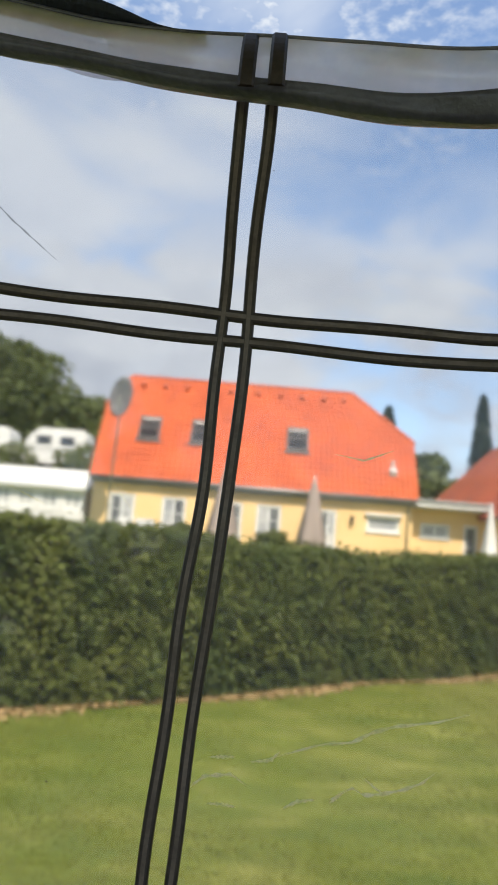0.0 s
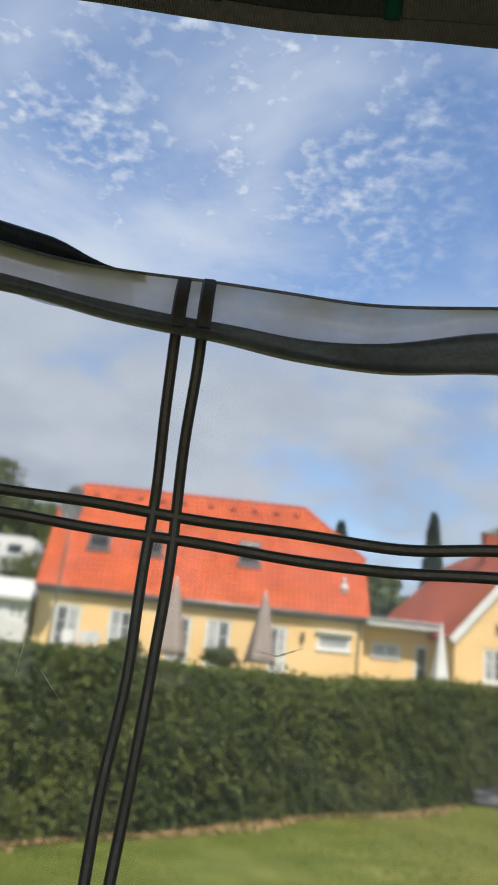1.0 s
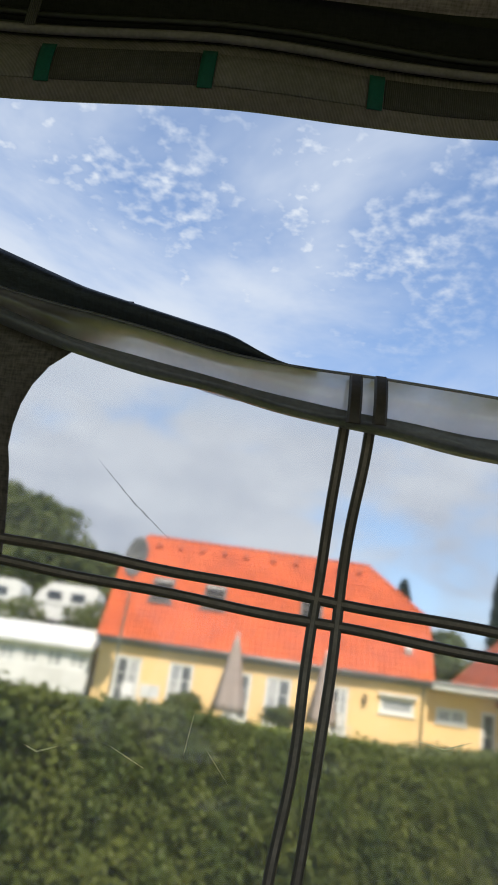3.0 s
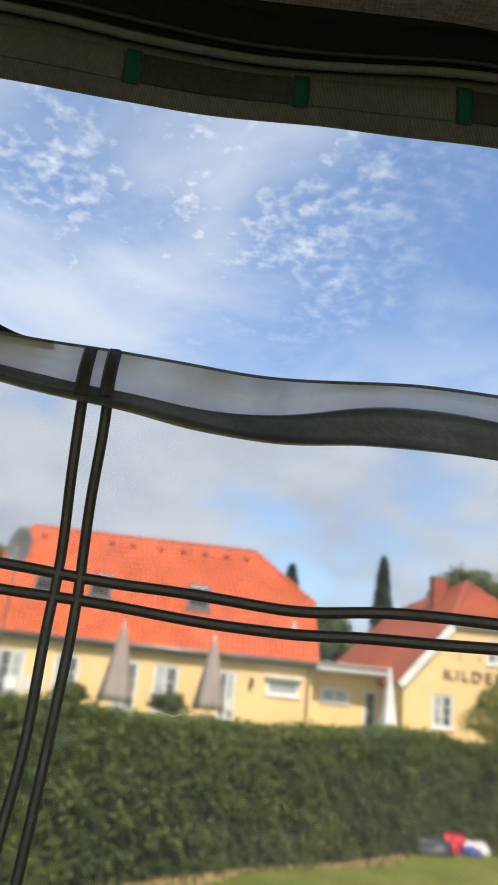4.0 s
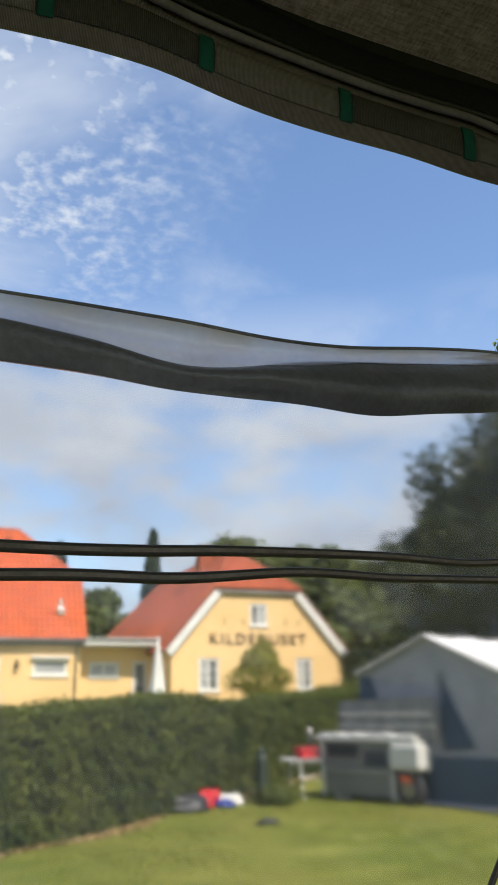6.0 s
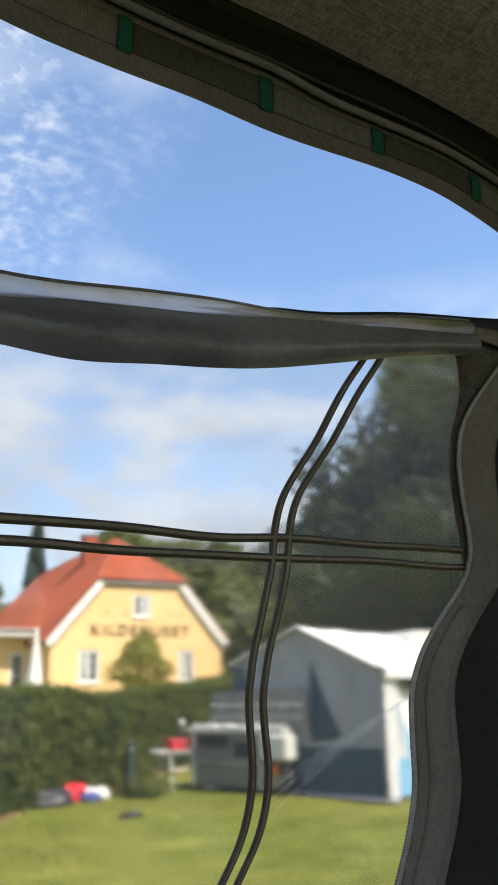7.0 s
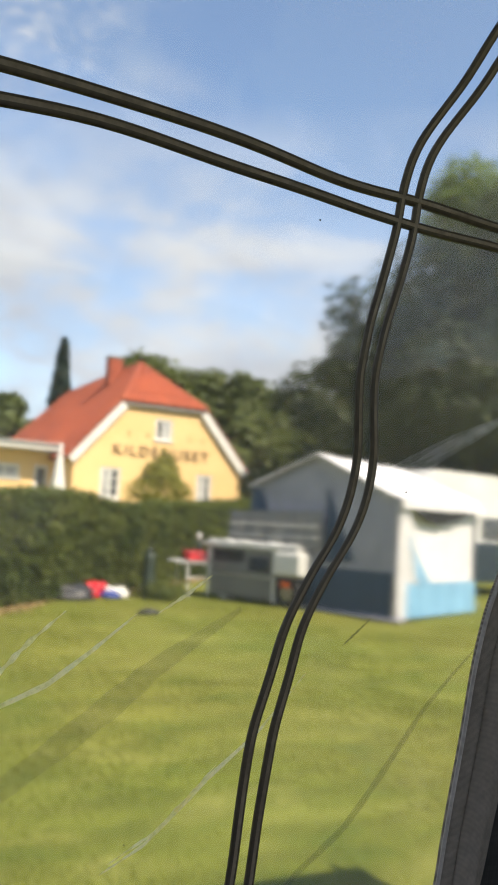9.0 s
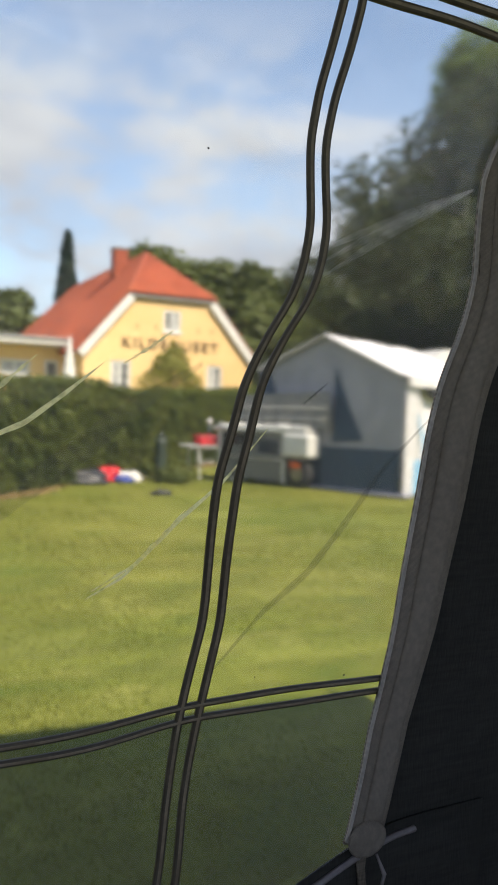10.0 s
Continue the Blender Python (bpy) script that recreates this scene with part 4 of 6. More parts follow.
def awning_walls():
    left = sheet("wall_front_left", lin(X0, -0.66, 24), lin(0, 1, 30), lambda x, v: (x, wall_y(x, v * band_top(x)) + 0.006 + 0.004 * math.sin(x * 9 + v * 7), v * band_top(x)), WALL_CLOTH, None, "", 0.004)
    tagged(left, "dark awning wall cloth beside the window", "tent wall", kind="structure")
    low = sheet("wall_front_below", lin(-0.7, 1.6, 40), lin(0.0, 0.36, 8), lambda x, z: (x, wall_y(x, z) - 0.004, z * (1 + 0.25 * float(smoothstep(1.12, 1.46, x)))), WALL_CLOTH, None, "", 0.004)
    tagged(low, "dark awning wall cloth under the window", "tent wall", kind="structure")

    def right_at(u, v):
        z = v * 2.0
        x = lerp(strip_right(max(z, 0.36)) - 0.03, X1, u)
        top = band_top(x)
        z = v * top
        x = lerp(strip_right(min(max(z, 0.36), 2.05)) - 0.03, X1, u)
        return (x, wall_y(x, z) + 0.004 - 0.012 * math.sin(u * 9 + z * 2.2) * u, z)
    right = sheet("wall_front_right", lin(0, 1, 30), lin(0, 1, 80), right_at, WALL_CLOTH, None, "", 0.004)
    tagged(right, "near black awning wall cloth beside the window", "tent wall", kind="structure")
    # the other sides, unseen, each with a wide opening added to let daylight in
    turn = Matrix.Rotation(radians(90), 4, "Z")
    for name, lo, hi, top, hole, m in (("wall_left", -2.6, 1.15, 2.75, (-2.1, 0.3, 0.75, 2.35), Matrix.Translation((X0, 0, 0)) @ turn),
                                       ("wall_right", -2.6, 0.85, 2.5, (-2.2, 0.0, 0.85, 2.15), Matrix.Translation((X1 + 0.02, 0, 0)) @ turn),
                                       ("wall_back", X0, X1, 2.9, (-1.6, 2.4, 0.7, 2.5), Matrix.Translation((0, -2.62, 0)))):
        bm = wall_grid(lo, hi, 0, top, 0, 0.02, [hole])
        bmesh.ops.transform(bm, matrix=m, verts=bm.verts)
        tagged(part(name, bm, CAVE), "unseen inner cloth wall with an added daylight opening", "tent wall", kind="structure")
    tagged(part("floor", box((X0, -2.6, 0.004), (X1, 0.9, 0.02), 0.003), FLOOR_CLOTH), "dark groundsheet inside the awning", "floor", kind="structure")

    # roof cloth: from over the window back over the camera, gently slack
    def roof_at(x, v):
        y = lerp(0.85, -2.62, v)
        z = roof_black(x) + 0.004 + 0.35 * v + 0.02 * math.sin(x * 2.2) * math.sin(v * 3.1)
        return (x, y, z)
    c = sheet("ceiling", lin(X0 - 0.02, X1 + 0.02, 70), lin(0, 1, 40), roof_at, ROOF_CLOTH)
    tagged(c, "beige woven awning roof cloth", "tent roof", kind="structure")
    # outer skin, unseen, added to keep the daylight out
    o = sheet("roof_skin", lin(X0 - 0.05, X1 + 0.05, 30), lin(0, 1, 12), lambda x, v: (x, lerp(0.93, -2.7, v), roof_black(x) + 0.03 + 0.37 * v), BLACK_CLOTH)
    tagged(o, "unseen dark skin added over the awning roof to block daylight", "tent roof", kind="structure")


def roof_edge():
    e = thing("roof_edge", "roof edge webbing with teal tags and hook tape", "tent trim")

    def depth(x):
        return 0.875 + 0.012 * math.sin(x * 7)

    def band(x, v, out=0.0):
        z = lerp(roof_low(x), roof_pipe(x), v)
        return (x, depth(x) - out - 0.012 * math.sin(v * 3.1), z)
    sheet("webbing", lin(X0, X1, 150), lin(0, 1, 6), band, WEB, e, "dark beige webbing band", 0.006)
    # near-black strip: zip cloth, and the shade of the recess painted in
    sheet("zip_shadow_gap", lin(X0, X1, 120), lin(0, 1, 6), lambda x, v: (x, depth(x) + 0.03 - 0.035 * v + 0.03 * math.sin(v * 3.1), lerp(roof_pipe(x) - 0.004, roof_black(x) + 0.015, v)), BLACK_CLOTH, e, "black zip cloth with the recess shade in its colour")
    part("zip", tube([(x, depth(x) + 0.012, lerp(roof_pipe(x), roof_black(x), 0.55)) for x in lin(X0, X1, 120)], 0.006, 6), BLACK, e, "black coil zip", True)
    part("zip", tube([(x, depth(x) + 0.016, lerp(roof_pipe(x), roof_black(x), 0.35)) for x in lin(X0, X1, 120)], 0.004, 6), BLACK, e, "", True)
    part("piping", tube([(x, depth(x) - 0.012, roof_pipe(x)) for x in lin(X0, X1, 140)], 0.0075, 7), PIPING, e, "beige piping cord", True)
    tags = [-1.13, -0.87, -0.591, -0.327, -0.062, 0.203, 0.468, 0.714, 0.968, 1.22, 1.44, 1.67, 1.92, 2.17]
    for i, x in enumerate(tags):
        def tag(u, v, x=x):
            return band(x + 0.024 * (u - 0.5), lerp(0.2, 0.78, v), 0.0042)
        sheet("tag", lin(0, 1, 4), lin(0, 1, 6), tag, TEAL, e, "", 0.0015)
        if i + 1 < len(tags):
            mat_ = HOOK_TAPE if i % 2 == 0 else PALE_WEB
            sheet("tape", lin(x + 0.014, tags[i + 1] - 0.014, 16), lin(0.24, 0.74, 5), lambda xx, v: band(xx, v, 0.003), mat_, e, "", 0.002)
    # a cloth keeper that crosses the zip
    sheet("keeper", lin(-0.640, -0.622, 3), lin(0, 1, 6), lambda x, v: (x, depth(x) - 0.02, lerp(roof_pipe(x), roof_black(x) + 0.02, v)), HOOK_TAPE, e, "grey keeper loop", 0.003)
    return e


def eyelet():
    k = thing("eyelet", "metal eyelet with black toggle on the dark wall", "eyelet")
    x, z = 1.623, 1.649
    y = wall_y(x, z) - 0.022
    ring = [(x + 0.009 * math.cos(a), y, z + 0.009 * math.sin(a)) for a in lin(0, 2 * math.pi, 17)]
    part("ring", tube(ring, 0.0022, 6), STEEL, k, "steel ring", True)
    part("toggle", box((x - 0.008, y + 0.003, z - 0.014), (x + 0.062, y + 0.012, z + 0.014), 0.004, None, None), BLACK, k, "black rubber toggle")
    return k


awning_window()
window_flap()
awning_walls()
roof_edge()
eyelet()

# ---------------------------------------------------------------- plants


def leaf_cards(rng, centres, normals, size, droop=0.0):
    """One small folded leaf (two triangles) at each centre, facing roughly along its normal. Returns verts and faces."""
    n = len(centres)
    a = rng.normal(size=(n, 3))
    nor = normals + 0.55 * rng.normal(size=(n, 3))
    nor /= np.linalg.norm(nor, axis=1, keepdims=True) + 1e-9
    u = np.cross(nor, a)
    u /= np.linalg.norm(u, axis=1, keepdims=True) + 1e-9
    v = np.cross(nor, u)
    s = (size * rng.uniform(0.6, 1.3, size=n))[:, None]
    p0 = centres - v * s * 0.9
    p1 = centres + u * s * 0.55 + nor * s * 0.15
    p2 = centres + v * s
    p3 = centres - u * s * 0.55 + nor * s * 0.15
    verts = np.stack([p0, p1, p2, p3], 1).reshape(-1, 3)
    i = np.arange(n) * 4
    faces = np.stack([i, i + 1, i + 2, i + 3], 1)
    return verts, faces


def leaf_mesh(name, verts, faces, mat_, parent, label=""):
    me = bpy.data.meshes.new(name)
    me.vertices.add(len(verts))
    me.vertices.foreach_set("co", np.asarray(verts, np.float32).ravel())
    me.loops.add(faces.size)
    me.loops.foreach_set("vertex_index", faces.ravel().astype(np.int32))
    k = faces.shape[1]
    me.polygons.add(len(faces))
    me.polygons.foreach_set("loop_start", np.arange(len(faces), dtype=np.int32) * k)
    me.polygons.foreach_set("loop_total", np.full(len(faces), k, np.int32))
    me.update(calc_edges=True)
    me.validate()
    ob = tidy(new(name, me), mat_)
    ob.parent = parent
    return tagged(ob, label, kind="stuff") if label else tagged(ob, kind="stuff")


def lumpy(p, k):
    return (np.sin(p[:, 0] * k + 1.3) * np.sin(p[:, 1] * k * 1.1 + 0.4) + np.sin(p[:, 2] * k * 1.3 + p[:, 0] * k * 0.6))


def hedge():
    h = thing("hedge", "dense dark green clipped hedge along the lawn", "hedge")
    rng = np.random.default_rng(5)
    d, nrm = np.array([1, 1, 0]) / math.sqrt(2), np.array([1, -1, 0]) / math.sqrt(2)
    start = np.array([-7.2, 0.65, 0.0])
    length, depth = 28.0, 1.1

    def height(s):
        return 1.27 + 0.011 * s + 0.05 * np.sin(s * 0.9) + 0.03 * np.sin(s * 2.7 + 1)

    def bulge(s, z):
        return 0.045 * np.sin(s * 1.7 + 1.5 * np.sin(z * 2.1)) + 0.035 * np.sin(s * 3.9 - z * 4 + 1) * np.sin(s * 1.1 + z * 3) + 0.03 * np.sin(s * 8.3 + 2) * np.sin(z * 6.1 + s * 0.7) + 0.05 * np.sin(s * 11 + 3 * np.sin(z * 5 + s)) * np.sin(z * 10 + 2.5 * np.sin(s * 5.3))
    # twiggy core, near-black so its colour holds the shade between leaves
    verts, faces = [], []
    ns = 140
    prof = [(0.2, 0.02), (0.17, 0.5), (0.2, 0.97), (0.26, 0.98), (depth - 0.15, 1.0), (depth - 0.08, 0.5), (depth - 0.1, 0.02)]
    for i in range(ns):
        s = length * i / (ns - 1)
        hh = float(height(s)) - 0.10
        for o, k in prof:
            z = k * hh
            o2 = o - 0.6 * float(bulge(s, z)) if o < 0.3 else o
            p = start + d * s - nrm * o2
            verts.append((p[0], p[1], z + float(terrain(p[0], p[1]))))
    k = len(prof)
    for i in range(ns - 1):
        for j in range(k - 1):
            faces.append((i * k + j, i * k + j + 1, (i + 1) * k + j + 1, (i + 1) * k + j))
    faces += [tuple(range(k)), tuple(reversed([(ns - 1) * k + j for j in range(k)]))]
    raw("core", verts, faces, HEDGE_CORE, h, "twiggy core with the hedge's inner shade in its colour")
    n = 120000
    s = length * rng.uniform(0, 1, n) ** 1.0
    front = rng.uniform(0, 1, n) < 0.72
    z = np.where(front, rng.uniform(0.02, 1, n) * height(s), height(s) + rng.normal(0, 0.035, n))
    o = np.where(front, rng.normal(0.02, 0.045, n), rng.uniform(0, depth, n))
    o = o - np.where(front, bulge(s, z), 0) + np.where(front, 0.10 * np.clip((z / height(s) - 0.85) / 0.15, 0, 1), 0)
    c = start + d * s[:, None] - nrm * o[:, None]
    c[:, 2] = z + terrain(c[:, 0], c[:, 1])
    nv = np.where(front[:, None], nrm + np.array([0, 0, 0.35]), np.array([0, 0, 1.0]) + 0.3 * nrm)
    v, f = leaf_cards(rng, c, nv, 0.034)
    leaf_mesh("leaves", v, f, HEDGE_LEAF, h)
    # shoots that stick out of the clipped top
    n = 5000
    s = length * rng.uniform(0, 1, n)
    o = rng.uniform(0, depth, n)
    c = start + d * s[:, None] - nrm * o[:, None]
    c[:, 2] = height(s) + np.abs(rng.normal(0, 0.045, n)) + terrain(c[:, 0], c[:, 1])
    v, f = leaf_cards(rng, c, np.tile([0, 0, 1.0], (n, 1)), 0.04)
    leaf_mesh("shoots", v, f, HEDGE_LEAF, h)
    # bare earth and dry litter at its foot
    n = 9000
    s = length * rng.uniform(0, 1, n)
    c = start + d * s[:, None] + nrm * (0.05 + np.abs(rng.normal(0.0, 0.13, n)) * (0.6 + 0.5 * np.sin(s * 1.9)))[:, None]
    c[:, 2] = terrain(c[:, 0], c[:, 1]) + 0.02
    v, f = leaf_cards(rng, c, np.tile([0, 0, 1.0], (n, 1)), 0.03)
    leaf_mesh("litter", v, f, LITTER, h, "dry yellow litter at the hedge foot")
    return h


def broad_tree(name, label, x, y, top, spread, mat_, seed, leaves, leaf, low=0.18, blobs=22, lean=0.0):
    """A tapered trunk with limbs, and a crown of many leaves gathered in uneven boughs."""
    rng = np.random.default_rng(seed)
    base = float(terrain(x, y))
    h = top - base
    tr = thing(name, label, "tree")
    bm = tube([(x, y, base - 0.2), (x + 0.1, y, base + h * 0.25), (x + lean * 0.5, y + 0.1, base + h * 0.55), (x + lean, y, base + h * 0.85)], max(0.14, h * 0.03), 8, None, 0.04)
    cs, rs = [], []
    for i in range(blobs):
        a = rng.uniform(0, 2 * math.pi)
        k = rng.uniform(low, 1.0)
        wide = spread * math.sqrt(max(0.05, 1 - (2 * abs((k - low) / (1 - low) - 0.42)) ** 2 * 0.8))
        r = rng.uniform(0.2, 1.0) * wide * 0.8
        b = spread * rng.uniform(0.24, 0.44) * (0.75 if k > 0.85 else 1)
        p = np.array([x + lean * k + r * math.cos(a), y + r * math.sin(a), base + h * k - b * 0.6])
        cs.append(p)
        rs.append(b)
        tube([(x + lean * 0.4, y, base + h * (0.2 + 0.3 * k)), (x + lean * 0.5 + (p[0] - x) * 0.5, y + (p[1] - y) * 0.5, base + h * (0.15 + 0.55 * k)), tuple(p)], max(0.05, h * 0.009), 5, bm, 0.02)
    part("trunk", bm, BARK, tr, "", True)
    cs, rs = np.array(cs), np.array(rs)
    w = rs ** 2 / (rs ** 2).sum()
    pick = rng.choice(blobs, size=leaves, p=w)
    dirs = rng.normal(size=(leaves, 3))
    dirs /= np.linalg.norm(dirs, axis=1, keepdims=True)
    rad = rs[pick] * (1 - 0.45 * rng.uniform(0, 1, leaves) ** 2.0) * (1 + 0.14 * lumpy(cs[pick] + dirs * 3, 2.3))
    c = cs[pick] + dirs * rad[:, None] * np.array([1, 1, 0.8])
    v, f = leaf_cards(rng, c, dirs + np.array([0, 0, 0.4]), leaf)
    leaf_mesh("crown", v, f, mat_, tr)
    return tr


def conifer(label, x, y, top, spread, seed, n=2600):
    rng = np.random.default_rng(seed)
    base = float(terrain(x, y))
    tr = thing("conifer", label, "tree")
    part("trunk", tube([(x, y, base), (x, y, top - 0.3)], 0.3, 7, None, 0.04), BARK, tr)
    k = rng.uniform(0.05, 1, n) ** 0.8
    a = rng.uniform(0, 2 * math.pi, n)
    tier = 0.75 + 0.25 * np.abs(np.sin(k * 34 + np.sin(a * 3)))
    r = spread * (1 - k) ** 0.8 * tier * rng.uniform(0.5, 1.05, n) + 0.08
    c = np.stack([x + r * np.cos(a), y + r * np.sin(a), base + (top - base) * k - r * 0.25], 1)
    nv = np.stack([np.cos(a), np.sin(a), np.full(n, 0.6)], 1)
    v, f = leaf_cards(rng, c, nv, 0.34)
    leaf_mesh("crown", v, f, NEEDLE, tr)
    return tr


def shrub(label, x, y, top, spread, seed, n=2600, mat_=None, leaf=0.09, cone=0.0):
    rng = np.random.default_rng(seed)
    base = float(terrain(x, y))
    tr = thing("shrub", label, "shrub")
    bm = bmesh.new()
    for i in range(6):
        a = i * 1.05
        tube([(x, y, base - 0.05), (x + 0.4 * spread * math.cos(a), y + 0.4 * spread * math.sin(a), base + (top - base) * 0.7)], 0.03, 5, bm, 0.01)
    part("stems", bm, BARK, tr)
    d = rng.normal(size=(n, 3))
    d /= np.linalg.norm(d, axis=1, keepdims=True)
    h = (top - base) / 2
    rad = (0.72 + 0.3 * rng.uniform(0, 1, n)) * (1 + 0.16 * lumpy(d * 3, 1.9))
    c = d * rad[:, None] * np.array([spread, spread, h])
    c[:, :2] *= (1 - cone * np.clip(c[:, 2:3] / h, -1, 1))
    c += np.array([x, y, base + h])
    v, f = leaf_cards(rng, c, d, leaf)
    leaf_mesh("leaves", v, f, mat_ or SHRUB_LEAF, tr)
    return tr


def lawn_blades():
    rng = np.random.default_rng(9)
    n = 280000
    y = 1.6 + 12.0 * rng.uniform(0, 1, n) ** 1.5
    x = rng.uniform(-0.55, 1.15, n) * (y + 1.0) + 0.4
    s = (y - x - 7.85) / math.sqrt(2)
    keep = s < -0.05
    x, y = x[keep], y[keep]
    n = len(x)
    z = terrain(x, y)
    a = rng.uniform(0, 2 * math.pi, n)
    tall = rng.uniform(0.006, 0.018, n) * (1 + 0.5 * np.sin(x * 2.1 + y) * np.sin(y * 1.7))
    wide = 0.002 + 0.00045 * y
    dx, dy = np.cos(a) * wide, np.sin(a) * wide
    lx, ly = rng.normal(0, 0.02, n), rng.normal(0, 0.02, n)
    p = np.stack([np.stack([x - dx, y - dy, z - 0.003], 1), np.stack([x + dx, y + dy, z - 0.003], 1), np.stack([x + lx, y + ly, z + tall], 1)], 1).reshape(-1, 3)
    i = np.arange(n) * 3
    leaf_mesh("grass", p, np.stack([i, i + 1, i + 2], 1), BLADE, None, "short mown grass blades, green to straw yellow")["category"] = "grass"


hedge()
lawn_blades()

# ---------------------------------------------------------------- houses


def roof_window(parent, x, z0, z1, y0, slope):
    """A roof light lying in the slope: grey frame, dark pane, blind."""
    w = new("roof_window")
    w.parent = parent
    h = (z1 - z0) / math.sin(slope)
    m = pose(x, y0, z0, math.degrees(slope), 0, 0)

    def lay(name, a, b, mat_, bev=0.01):
        up = Vector((0, 0, 0.09))
        part(name, box(Vector(a) + up, Vector(b) + up, bev, None, m), mat_, w)
    for a, b in (((-0.52, 0, 0.0), (-0.42, h, 0.13)), ((0.42, 0, 0.0), (0.52, h, 0.13)), ((-0.42, 0, 0.0), (0.42, 0.1, 0.13)), ((-0.42, h - 0.1, 0.0), (0.42, h, 0.13))):
        lay("frame", a, b, ROOF_FRAME)
    lay("pane", (-0.42, 0.1, 0.02), (0.42, h - 0.1, 0.06), ROOF_GLASS, 0.0)
    lay("blind", (-0.40, h * 0.86, 0.061), (0.40, h - 0.12, 0.075), OFFWHITE, 0.003)
    lay("sash_bar", (-0.42, h * 0.5, 0.061), (0.42, h * 0.56, 0.09), ROOF_FRAME)
    lay("flashing", (-0.62, -0.14, 0.0), (0.62, -0.005, 0.05), ROOF_FRAME)


def clay_tiles(parent, edge, up, mat_, left, right, length, wide=0.25, gauge=0.34):
    """Courses of pantiles on a slope: edge, the eaves' start; left(s) and right(s), the slope's ends s metres up it."""
    o, upv = Vector(edge[0]), Vector(up).normalized()
    along = (Vector(edge[1]) - o).normalized()
    nor = along.cross(upv)
    nor = nor if nor.z > 0 else -nor
    prof = ((0.0, 0.0), (0.28, 0.045), (0.62, 0.05), (0.86, 0.012), (1.02, 0.0))
    verts, faces = [], []
    s, j, rs = 0.0, 0, random.Random(12)
    while s < length - 0.1:
        a, b = left(s + gauge / 2), right(s + gauge / 2)
        n = int((b - a) / wide)
        for i in range(n):
            w = (b - a) / n
            lift, k = rs.uniform(0.0, 0.012), len(verts)
            for q, base_h in ((s - 0.03, 0.05), (min(s + gauge, length), 0.012)):
                for c, h in prof:
                    verts.append(o + along * (a + (i + c) * w) + upv * q + nor * (0.006 + base_h + h + lift))
            low = [o + along * (a + (i + c) * w) + upv * (s - 0.03) + nor * 0.004 for c, h in (prof[0], prof[-1])]
            verts += low
            faces += [(k + m, k + m + 1, k + m + 6, k + m + 5) for m in range(4)]
            faces.append((k + 10, k + 11, k + 4, k + 3, k + 2, k + 1, k))
        s += gauge
        j += 1
    tagged(raw("clay_tiles", verts, faces, mat_, parent), kind="stuff")


